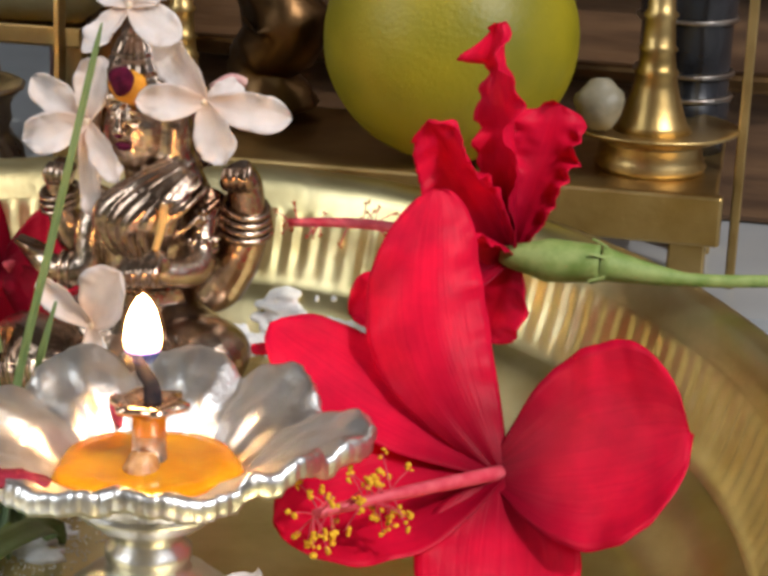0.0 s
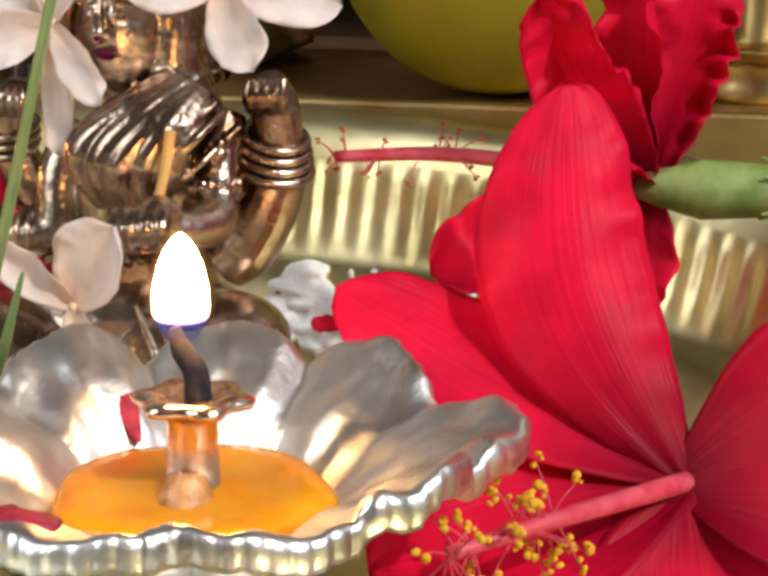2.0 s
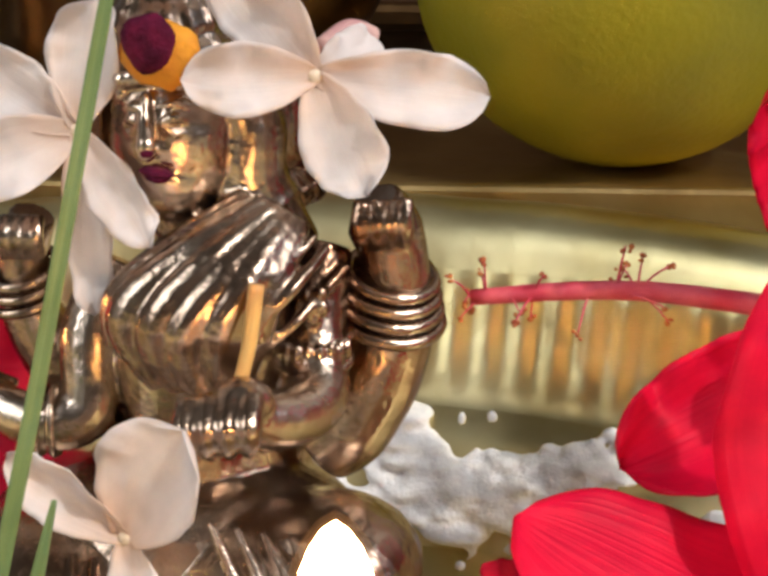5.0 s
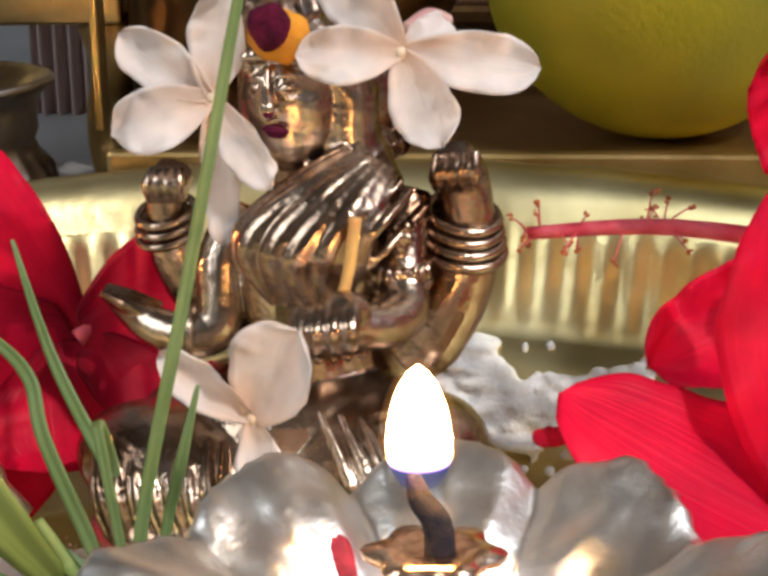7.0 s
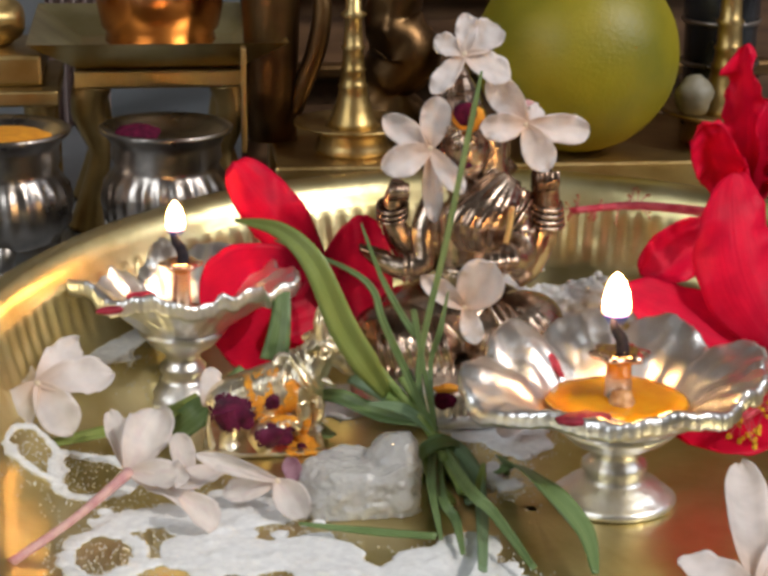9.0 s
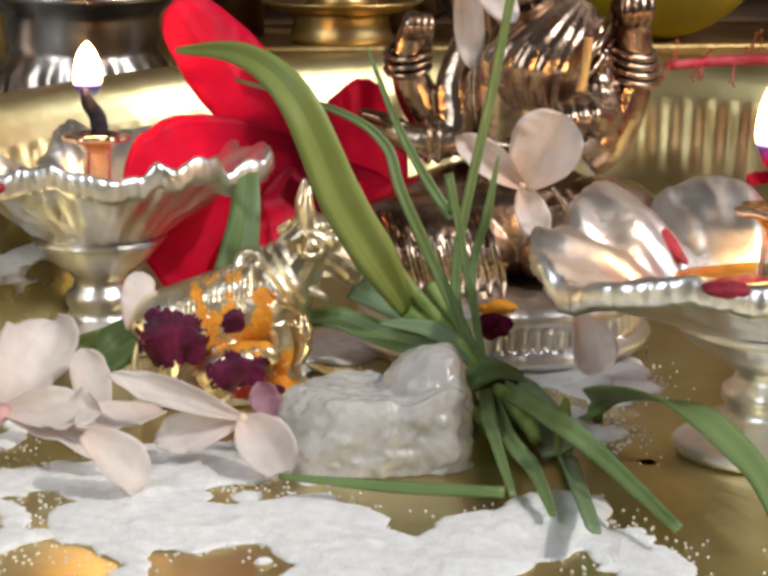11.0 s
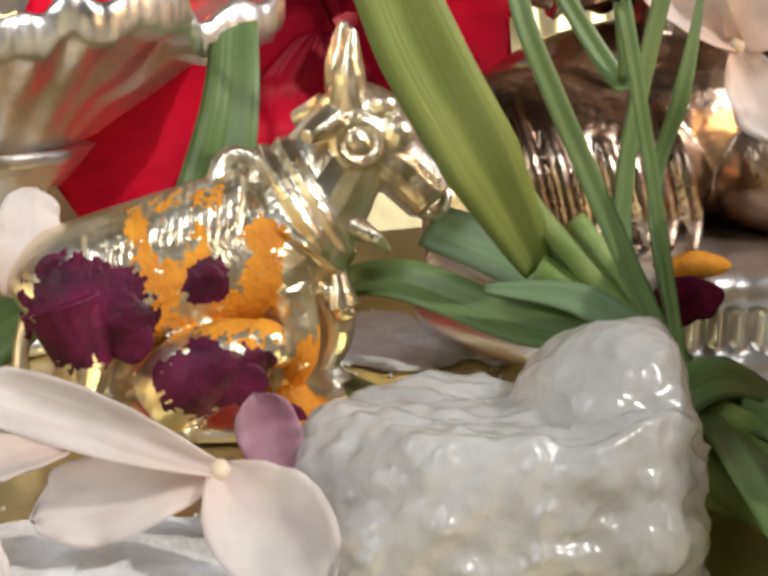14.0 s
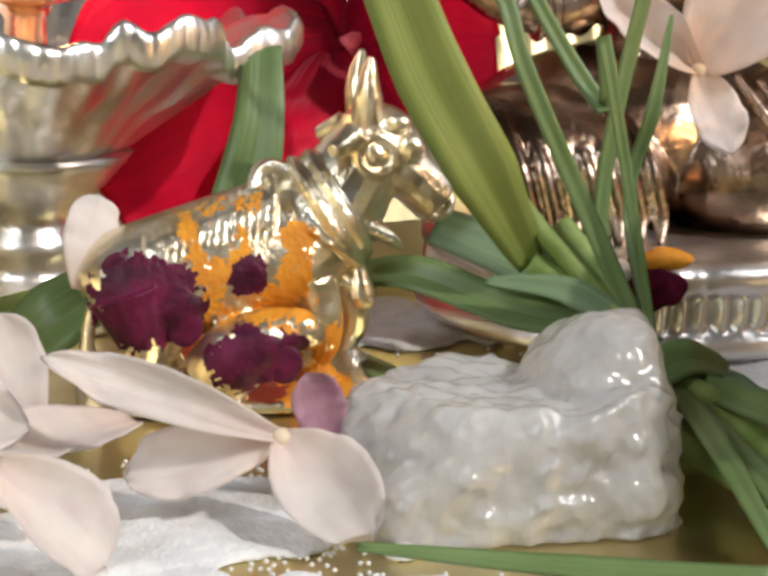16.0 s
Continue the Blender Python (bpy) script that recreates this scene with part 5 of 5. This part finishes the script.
blade([KNOT, (-0.0205, -0.0300, 0.0288), (-0.0199, -0.0280, 0.0238), (-0.0258, -0.0250, 0.0336), (-0.0302, -0.0220, 0.0451)], [0.0008, 0.0011, 0.0015, 0.0012, 0.0003], GREEN)
blade([(-0.0144, -0.0400, 0.0042), (-0.0127, -0.0460, 0.0033), (-0.0118, -0.0530, 0.0019), (-0.0122, -0.0590, 0.0009)], [0.0016, 0.0042, 0.005, 0.0042], GREEN_PALE, (-0.3, -0.8, 0.5), 0.2)
blade([(-0.0094, -0.0500, 0.0051), (-0.0106, -0.0540, 0.0028), (-0.0118, -0.0590, 0.0009)], [0.0006, 0.0022, 0.0024], GREEN_LIGHT, (0.1, -0.9, 0.4), 0.2)
part("stem", tube(bmesh.new(), [(-0.0171, -0.0390, 0.0044), (-0.0162, -0.0460, 0.0044), (-0.0152, -0.0530, 0.0036), (-0.0149, -0.0580, 0.0025)], [0.0009, 0.0011, 0.0011, 0.0008], 10), CALYX, grass)
part("stem", tube(bmesh.new(), [(-0.0196, -0.0460, 0.0025), (-0.0187, -0.0520, 0.0021), (-0.0177, -0.0570, 0.0019), (-0.0168, -0.0600, 0.0015)], [0.0009, 0.001, 0.001, 0.0008], 10), CALYX, grass)
part("stem", tube(bmesh.new(), [(-0.0192, -0.0420, 0.0009), (-0.0165, -0.0460, -0.0010), (-0.0140, -0.0490, -0.0031), (-0.0121, -0.0520, -0.0047)], [0.0008, 0.0011, 0.0012, 0.0011], 10), STEM, grass, "pale green round stem")
part("stem", tube(bmesh.new(), [(-0.0178, -0.0380, 0.0050), (-0.0155, -0.0420, 0.0035), (-0.0133, -0.0460, 0.0012), (-0.0112, -0.0500, -0.0012)], [0.0011, 0.0015, 0.0016, 0.0014], 10), STEM, grass, "pale green round stem")
part("stem", tube(bmesh.new(), [(-0.0182, -0.0440, -0.0022), (-0.0176, -0.0470, -0.0039), (-0.0175, -0.0500, -0.0055)], [0.0005, 0.0006, 0.0006], 10), STEM, grass, "pale green round stem")
blade([(-0.0141, -0.0360, 0.0040), (-0.0128, -0.0400, 0.0033), (-0.0116, -0.0440, 0.0013), (-0.0105, -0.0480, -0.0012)], [0.0016, 0.004, 0.0052, 0.0056], GREEN_PALE, (-0.2, -0.8, 0.6), 0.2)
blade([(-0.0208, -0.0420, 0.0033), (-0.0195, -0.0440, 0.0061), (-0.0166, -0.0430, 0.0068), (-0.0126, -0.0400, 0.0050)], [0.0016, 0.0028, 0.0026, 0.0012], GREEN, (-0.1, -0.9, 0.5), 0.25)
side_blade = thing("loose_grass", (-0.0957, -0.0307, 0.0040), "single green blade lying across the tray", "grass")
part("blade", blade_bm([(-0.0984, -0.0325, 0.0040), (-0.0844, -0.0290, 0.0050), (-0.0700, -0.0221, 0.0060), (-0.0619, -0.0115, 0.0060)], [0.0008, 0.003, 0.0034, 0.0028], (0, -0.4, 0.9)), GREEN_LIGHT, side_blade)
back_blade = thing("loose_grass", (-0.0454, -0.0120, 0.0157), "green blade standing before the red petal", "grass")
part("blade", blade_bm([(-0.0468, -0.0120, 0.0135), (-0.0454, -0.0100, 0.0201), (-0.0447, -0.0060, 0.0264)], [0.006, 0.0045, 0.0034], UPN), GREEN, back_blade)
low_blade = thing("loose_grass", (-0.0615, -0.0300, 0.0080), "green blade beneath the cow figurine", "grass")
part("blade", blade_bm([(-0.0677, -0.0200, 0.0011), (-0.0629, -0.0220, 0.0060), (-0.0572, -0.0180, 0.0087), (-0.0527, -0.0120, 0.0119)], [0.006, 0.0065, 0.005, 0.003], (-0.1, -0.7, 0.7)), GREEN, low_blade)


# ---- rice flour drawing ----
def flour():
    bm = bmesh.new()
    rnd = random.Random(5)

    grains = []

    def heap(c, r, h):
        grains.append(c)
        h *= 0.62
        blob(bm, (c[0], c[1], tray_rise(c[0], c[1])), (r, r * rnd.uniform(0.75, 1.2), h), (0, 0, rnd.uniform(0, 180)), 14, rough=r * 0.16, freq=500)

    def line(points, r, h, n=10):
        for p in lerp_path(points, n * 2):
            heap((p.x + rnd.gauss(0, r * 0.35), p.y + rnd.gauss(0, r * 0.45)), r * rnd.uniform(0.75, 1.35), h * 0.5 * rnd.uniform(0.6, 1.1))
            heap((p.x + rnd.gauss(0, r * 0.7), p.y + rnd.gauss(0, r * 0.9)), r * rnd.uniform(0.2, 0.6), h * 0.35 * rnd.uniform(0.6, 1.3))

    def loop(c, rx, ry, r, h, n=64):
        for k in range(n):
            a = 2 * math.pi * k / n
            heap((c[0] + rx * 1.5 * math.cos(a) + rnd.gauss(0, r * 0.15), c[1] + ry * 1.15 * math.sin(a)), r * 0.95 * rnd.uniform(0.55, 1.25), h * 0.5 * rnd.uniform(0.7, 1.2))
    line([Vector((-0.0080, -0.0135, 0.0000)), Vector((-0.0025, -0.0163, 0.0000)), Vector((-0.0004, -0.0258, 0.0000)), Vector((0.0034, -0.0275, 0.0000))], 0.0016, 0.0042, 14)
    line([Vector((-0.0053, -0.0399, 0.0000)), Vector((-0.0073, -0.0480, 0.0000)), Vector((-0.0037, -0.0494, 0.0000))], 0.0016, 0.003, 10)
    loop((-0.0945, -0.0370, 0.0000), 0.0035, 0.0055, 0.0014, 0.0012)
    loop((-0.0835, -0.0384, 0.0000), 0.0052, 0.0085, 0.0018, 0.0014)
    loop((-0.0809, -0.0742, 0.0000), 0.0045, 0.0085, 0.0018, 0.0014)
    loop((-0.0710, -0.0888, 0.0000), 0.006, 0.0095, 0.0022, 0.0015)
    line([(-0.0796, -0.0615, 0.0000), (-0.0698, -0.0573, 0.0000), (-0.0615, -0.0638, 0.0000)], 0.003, 0.002)
    line([(-0.0660, -0.0736, 0.0000), (-0.0551, -0.0775, 0.0000), (-0.0437, -0.0765, 0.0000), (-0.0407, -0.0962, 0.0000), (-0.0414, -0.1137, 0.0000)], 0.0046, 0.002)
    line([(-0.0613, -0.1069, 0.0000), (-0.0491, -0.1063, 0.0000), (-0.0350, -0.1059, 0.0000)], 0.0044, 0.002)
    line([(-0.0333, -0.0949, 0.0000), (-0.0254, -0.0863, 0.0000), (-0.0176, -0.0798, 0.0000)], 0.0046, 0.002)
    line([(-0.0365, -0.1153, 0.0000), (-0.0284, -0.1185, 0.0000)], 0.0042, 0.002)
    line([(-0.0160, -0.1169, 0.0000), (-0.0038, -0.1100, 0.0000), (0.0046, -0.1154, 0.0000)], 0.005, 0.002)
    line([(-0.0135, -0.0878, 0.0000), (-0.0114, -0.0953, 0.0000)], 0.003, 0.0015)
    line([(-0.0089, -0.0134, 0.0000), (-0.0031, -0.0185, 0.0000), (0.0030, -0.0288, 0.0000)], 0.0042, 0.003, 12)
    line([(-0.0599, -0.0529, 0.0000), (-0.0536, -0.0527, 0.0000), (-0.0479, -0.0549, 0.0000)], 0.003, 0.0022, 12)
    line([(0.0035, -0.0082, 0.0000), (0.0060, -0.0194, 0.0000)], 0.003, 0.003, 8)
    line([(-0.0392, -0.0005, 0.0000), (-0.0340, 0.0007, 0.0000), (-0.0293, -0.0049, 0.0000)], 0.0042, 0.0022)
    line([(-0.0570, -0.0562, 0.0000), (-0.0496, -0.0612, 0.0000)], 0.0035, 0.002)
    line([(-0.0832, 0.0007, 0.0000), (-0.0729, 0.0119, 0.0000), (-0.0696, 0.0278, 0.0000)], 0.004, 0.0018)
    line([(0.0086, 0.0380, 0.0000), (0.0144, 0.0337, 0.0000), (0.0223, 0.0325, 0.0000), (0.0309, 0.0324, 0.0000)], 0.0024, 0.0034, 12)
    line([(-0.0002, 0.0349, 0.0000), (0.0183, 0.0345, 0.0000), (0.0435, 0.0239, 0.0000)], 0.0019, 0.003)
    bm = fused(bm, 0.00042, 3)
    for _ in range(7000):
        c = grains[rnd.randrange(len(grains))]
        gx, gy = c[0] + rnd.gauss(0, 0.0032), c[1] + rnd.gauss(0, 0.0046)
        if gy > 0.02:
            continue
        blob(bm, (gx, gy, tray_rise(gx, gy)), (0.00018, 0.00018, 0.00016), seg=5)
    return bm


tagged(part("rice_flour_pattern", flour(), FLOUR), "white rice flour kolam pattern strewn on the brass", "flour", "", "stuff")
drop = thing("wax_drop", (-0.0863, -0.0971, 0.0000), "pale round disc of wax on the tray", "wax")
part("disc", lathe(bmesh.new(), (-0.0863, -0.0971, 0.0000), [(0.001, -0.0002), (0.0055, -0.0002), (0.006, 0.0005), (0.005, 0.0011), (0.001, 0.0013)], 28), surface("pale_wax", (0.72, 0.7, 0.5), (0.8, 0.79, 0.62), 120, 0.4, sss=0.3), drop)

# ---- altar furniture behind the tray ----
# Laid out at a round size, then drawn in as one to its true size and place on the marble step.
FLOOR = -0.0045
ALTAR_FROM, ALTAR_SIZE = Vector((-0.08, -0.41, 0.144)), 0.88
before_altar = set(scene.objects)
FRUIT = (0.0484, 0.140, 0.0496)
fruit = bmesh.new()
bmesh.ops.create_icosphere(fruit, subdivisions=5, radius=1.0)
for v in fruit.verts:
    d = v.co.copy()
    v.co = Vector(FRUIT) + V(d.x * 0.0282, d.y * 0.0282, d.z * 0.0274) * (1 + 0.012 * noise.noise(d * 2)) - V(0, 0, 0.0012 * math.exp(-((1 - d.z) / 0.03)))
tagged(part("sweet_lime", fruit, PEEL), "large green-yellow sweet lime with pitted peel", "fruit")

stand = thing("brass_stand", (0.015, 0.15, FLOOR), "low rectangular brass stand with a folded lip", "stand")


def slab_part(name, lo, hi, mat, parent, bevel=0.0006, label=""):
    return part(name, box(bmesh.new(), lo, hi, bevel), mat, parent, label, False)


slab_part("top", (-0.0355, 0.1215, 0.0195), (0.1095, 0.186, 0.0222), BRASS_DULL, stand)
slab_part("front_lip", (-0.0368, 0.1185, 0.0125), (0.1109, 0.1215, 0.0235), BRASS_DULL, stand, 0.0008, "polished folded brass edge")
for x in (-0.031, 0.104):
    for y in (0.127, 0.18):
        slab_part("leg", (x - 0.004, y - 0.004, FLOOR), (x + 0.004, y + 0.004, 0.0195), BRASS_DULL, stand)


def ribbed(n, amp, lo, hi, skew=0.0):
    return lambda a, r, h: r * (1 + (amp * math.cos(n * a + skew * h) if lo < h < hi else 0))


def silver_pot(c, s, up, filling, label):
    ob = thing("silver_pot", c, label, "pot", "silver kumkum pots")
    prof = [(0.001, 0.006), (0.01, 0.006), (0.0145, 0.0075), (0.0178, 0.0115), (0.0186, 0.016), (0.0176, 0.02), (0.0155, 0.0225), (0.0148, 0.024), (0.0156, 0.0255), (0.0152, 0.0285), (0.0165, 0.0305), (0.0185, 0.0318),
            (0.0188, 0.0326), (0.018, 0.033), (0.0155, 0.032), (0.013, 0.03), (0.001, 0.0295)]
    part("bowl", lathe(bmesh.new(), c, [(r * s, h * up) for r, h in prof], 144, ribbed(24, 0.022, 0.009 * up, 0.0215 * up, 150)), SILVER_POT, ob, "tarnished silver bowl with slanting embossed ribs")
    for k in range(3):
        a = 2 * math.pi * (k / 3 + 0.75)
        q = V(c[0] + 0.0105 * s * math.cos(a), c[1] + 0.0105 * s * math.sin(a), c[2])
        o = V(math.cos(a), math.sin(a), 0) * s
        part("foot", tube(bmesh.new(), [q + V(0, 0, 0.0085 * up), q + o * 0.003 + V(0, 0, 0.005 * up), q + o * 0.001 + V(0, 0, 0.002 * up), q + o * 0.004 + V(0, 0, 0.0004)], [0.0042 * s, 0.003 * s, 0.002 * s, 0.0028 * s], 12), SILVER_POT, ob)
    if filling == "kumkum":
        part("powder", blob(bmesh.new(), (c[0] - 0.0078 * s, c[1] - 0.005 * s, c[2] + 0.0318 * up), (0.0062 * s, 0.006 * s, 0.0028 * s), seg=20, rough=0.001, freq=500), KUMKUM, ob, "dark red kumkum powder")
    else:
        part("powder", blob(bmesh.new(), (c[0], c[1], c[2] + 0.0305 * up), (0.0135 * s, 0.0135 * s, 0.0022 * s), seg=24, rough=0.0006, freq=300), TURMERIC, ob, "yellow turmeric powder")


silver_pot((-0.0655, 0.128, FLOOR), 0.95, 1.15, "kumkum", "tarnished silver pot on claw feet holding kumkum")
silver_pot((-0.1085, 0.124, FLOOR), 0.97, 1.17, "turmeric", "tarnished silver pot on claw feet holding turmeric")

# brass pedestal with a flared plate on cabriole legs
bench = thing("brass_pedestal", (-0.068, 0.18, FLOOR), "aged brass pedestal table on curved legs", "pedestal")
slab_part("top", (-0.0905, 0.157, 0.0375), (-0.0435, 0.205, 0.0425), BRASS_DULL, bench)
b2 = bmesh.new()
rows_ = []
for gx, gz in ((-0.002, 0.0428), (0.0, 0.0432), (0.0065, 0.0475), (0.0125, 0.0518), (0.0132, 0.0522), (0.0068, 0.0482), (0.0, 0.0442), (-0.02, 0.0442)):
    rows_.append([b2.verts.new(q) for q in ((-0.0895 - gx, 0.158 - gx, gz), (-0.0445 + gx, 0.158 - gx, gz), (-0.0445 + gx, 0.204 + gx, gz), (-0.0895 - gx, 0.204 + gx, gz))])
for a_, b_ in zip(rows_, rows_[1:]):
    for k in range(4):
        b2.faces.new((a_[k], a_[(k + 1) % 4], b_[(k + 1) % 4], b_[k]))
b2.faces.new(rows_[-1])
part("flared_plate", b2, BRASS, bench, "flared square brass plate", False)
for x, sx in ((-0.0855, -1), (-0.0475, 1)):
    for y in (0.163, 0.199):
        part("leg", tube(bmesh.new(), [(x, y, 0.038), (x + 0.0015 * sx, y, 0.03), (x - 0.0016 * sx, y, 0.018), (x + 0.001 * sx, y, 0.006), (x + 0.003 * sx, y, FLOOR)], [0.0056, 0.005, 0.003, 0.0036, 0.0056], 12), BRASS_DULL, bench)
bowl = thing("copper_pot", (-0.066, 0.182, 0.0442), "orange copper pot standing on the pedestal", "pot")
part("body", lathe(bmesh.new(), (-0.066, 0.182, 0.0442), [(0.001, 0.0), (0.0135, 0.0), (0.016, 0.003), (0.0155, 0.0055), (0.017, 0.007), (0.019, 0.018), (0.018, 0.026), (0.014, 0.031), (0.001, 0.031)], 48), surface("copper", (0.6, 0.2, 0.06), (0.8, 0.34, 0.12), 80, 0.2, 1.0, 0.2), bowl)

# smaller brass bench beside it, carrying a statuette built as a plain shape
seat = thing("brass_bench", (-0.125, 0.17, FLOOR), "small aged brass bench on carved feet", "bench")
slab_part("top", (-0.15, 0.148, 0.0345), (-0.0945, 0.196, 0.0388), BRASS_DULL, seat)
slab_part("block", (-0.144, 0.155, 0.0388), (-0.099, 0.19, 0.0475), BRASS_DULL, seat, 0.001)
for x in (-0.145, -0.1):
    for y in (0.153, 0.19):
        part("leg", tube(bmesh.new(), [(x, y, 0.035), (x, y, 0.025), (x + 0.0015, y, 0.01), (x, y, FLOOR)], [0.0046, 0.0038, 0.0026, 0.0042], 12), BRASS_DULL, seat)
b2 = bmesh.new()
blob(b2, (-0.121, 0.172, 0.055), (0.0175, 0.013, 0.0095), rough=0.003, freq=140, seg=32)
blob(b2, (-0.121, 0.173, 0.07), (0.0095, 0.0085, 0.0135), rough=0.002, freq=170, seg=32)
tagged(part("brass_statuette", b2, BRASS_DULL), "small brass statuette on a bench", "statue")

# dark vessel, edge strip, lamp stands, dark back
vessel = thing("brass_vessel", (-0.037, 0.16, 0.0222), "tall dark aged brass vessel on the brass stand", "vessel")
part("body", lathe(bmesh.new(), (-0.0352, 0.16, 0.0222), [(0.001, 0.0), (0.0072, 0.0), (0.0074, 0.015), (0.0082, 0.04), (0.0088, 0.06), (0.001, 0.061)], 48), BRASS_DARK, vessel)
part("handle", tube(bmesh.new(), [(-0.0275, 0.157, 0.07), (-0.0215, 0.155, 0.063), (-0.0225, 0.155, 0.05), (-0.0265, 0.156, 0.038), (-0.0285, 0.157, 0.03)], [0.002, 0.0026, 0.003, 0.0026, 0.0018], 12), BRASS_DARK, vessel)
strip = thing("brass_strip", (-0.0435, 0.14, FLOOR), "upright thin brass edge strip", "strip")
slab_part("strip", (-0.0446, 0.141, 0.0222), (-0.0432, 0.146, 0.0515), BRASS_DULL, strip, 0.0003)


def lamp_stand(c, s, label, mat=BRASS):
    ob = thing("lamp_stand", c, label, "lamp stand", "brass lamp stands")
    foot = [(0.001, 0.0), (0.0165, 0.0), (0.0172, 0.002), (0.0162, 0.004), (0.0155, 0.008), (0.0165, 0.0095), (0.001, 0.0098)]
    dish = [(0.001, 0.0098), (0.0165, 0.0098), (0.0205, 0.0105), (0.0262, 0.013), (0.0265, 0.0138), (0.0205, 0.0122), (0.0125, 0.0122), (0.001, 0.0122)]
    pillar = [(0.001, 0.0122), (0.0122, 0.0122), (0.0105, 0.0145), (0.0085, 0.02), (0.0068, 0.0255), (0.0062, 0.029), (0.0068, 0.0302), (0.0058, 0.0315), (0.0052, 0.036), (0.006, 0.0372), (0.005, 0.0385), (0.0045, 0.046),
              (0.0055, 0.0475), (0.0042, 0.049), (0.0038, 0.06), (0.006, 0.062), (0.0035, 0.064), (0.003, 0.09), (0.001, 0.09)]
    for name, prof in (("foot", foot), ("drip_dish", dish), ("pillar", pillar)):
        part(name, lathe(bmesh.new(), c, [(r * s, h * s) for r, h in prof], 56), mat, ob)
    return ob


lamp_stand((0.0936, 0.1465, 0.0222), 0.73, "turned brass lamp stand with a drip dish", BRASS_DULL)
lamp_stand((-0.0139, 0.1411, 0.0222), 0.62, "turned aged brass lamp stand", BRASS_DULL)
lump = thing("sugar_lump", (0.0822, 0.139, 0.032), "small cloudy sugar lump in the drip dish", "sugar")
part("lump", blob(bmesh.new(), (0.0822, 0.139, 0.0372), (0.0056, 0.0045, 0.006), (0, 20, 0), 18, rough=0.0012, freq=300), surface("dull_sugar", (0.17, 0.15, 0.1), (0.28, 0.25, 0.18), 200, 0.4), lump)
b2 = bmesh.new()
path_ = [(0.002, 0.17, 0.0222), (-0.002, 0.17, 0.035), (0.004, 0.168, 0.045), (-0.001, 0.168, 0.055), (0.003, 0.17, 0.068), (0.002, 0.172, 0.08)]
tube(b2, path_, [0.011, 0.008, 0.011, 0.007, 0.009, 0.005], 22, 8)
for v in b2.verts:
    v.co += V(1, 0.6, 0.3) * 0.002 * noise.noise(v.co * 220)
tagged(part("brass_idol", b2, BRASS_DARK), "dark brass idol on the brass stand", "statue")
back = thing("altar_backboard", (0.02, 0.215, FLOOR), "dark wooden altar backboard with brass rails, enlarged to darken reflections", "backboard")
# Panel runs on unseen to the right and up, darkening the brass reflections.
slab_part("panel", (-0.041, 0.21, FLOOR), (0.42, 0.222, 0.55), WOOD, back, 0.002)
for k in range(4):
    slab_part("rail", (-0.039, 0.203, 0.03 + 0.026 * k), (0.126, 0.2095, 0.035 + 0.026 * k), BRASS_DARK, back, 0.0015)
post = thing("altar_post", (0.1134, 0.15, FLOOR), "upright brass edge of the altar", "post")
slab_part("strip", (0.1124, 0.148, FLOOR), (0.1146, 0.153, 0.15), BRASS_DULL, post, 0.0004)
tin = thing("dark_tin", (0.0985, 0.172, 0.0222), "black round tin with steel rings on the brass stand", "tin")
part("body", lathe(bmesh.new(), (0.0985, 0.172, 0.0222), [(0.001, 0.0), (0.0105, 0.0), (0.0112, 0.012), (0.0106, 0.0125), (0.0106, 0.03), (0.0112, 0.031), (0.0112, 0.05), (0.001, 0.051)], 48), surface("black_enamel", (0.01, 0.01, 0.012), (0.03, 0.03, 0.035), 60, 0.2), tin)
for h in (0.013, 0.0185, 0.031):
    hoop = bmesh.new()
    ring(hoop, (0.0985, 0.172, 0.0222 + h), 0.0112, 0.0007, seg=40)
    part("ring", hoop, SILVER_POT, tin, "thin steel ring")
cloth = thing("pink_curtain", (-0.1, 0.3, FLOOR), "pale pink cloth hanging behind the pedestal", "cloth")
b2 = bmesh.new()
prev = None
for k in range(41):
    x = -0.105 + 0.022 * k / 40
    y = 0.3 + 0.002 * math.sin(k * 0.9)
    cur = [b2.verts.new(q) for q in ((x, y, FLOOR), (x, y, 0.25), (x, y + 0.002, 0.25), (x, y + 0.002, FLOOR))]
    if prev:
        for j in range(4):
            b2.faces.new((prev[j], cur[j], cur[(j + 1) % 4], prev[(j + 1) % 4]))
    prev = cur
part("drape", b2, CLOTH, cloth)
for ob in [o for o in scene.objects if o not in before_altar and not o.parent]:
    ob.location = ALTAR_FROM + ALTAR_SIZE * (ob.location - ALTAR_FROM)
    ob.scale = (ALTAR_SIZE,) * 3
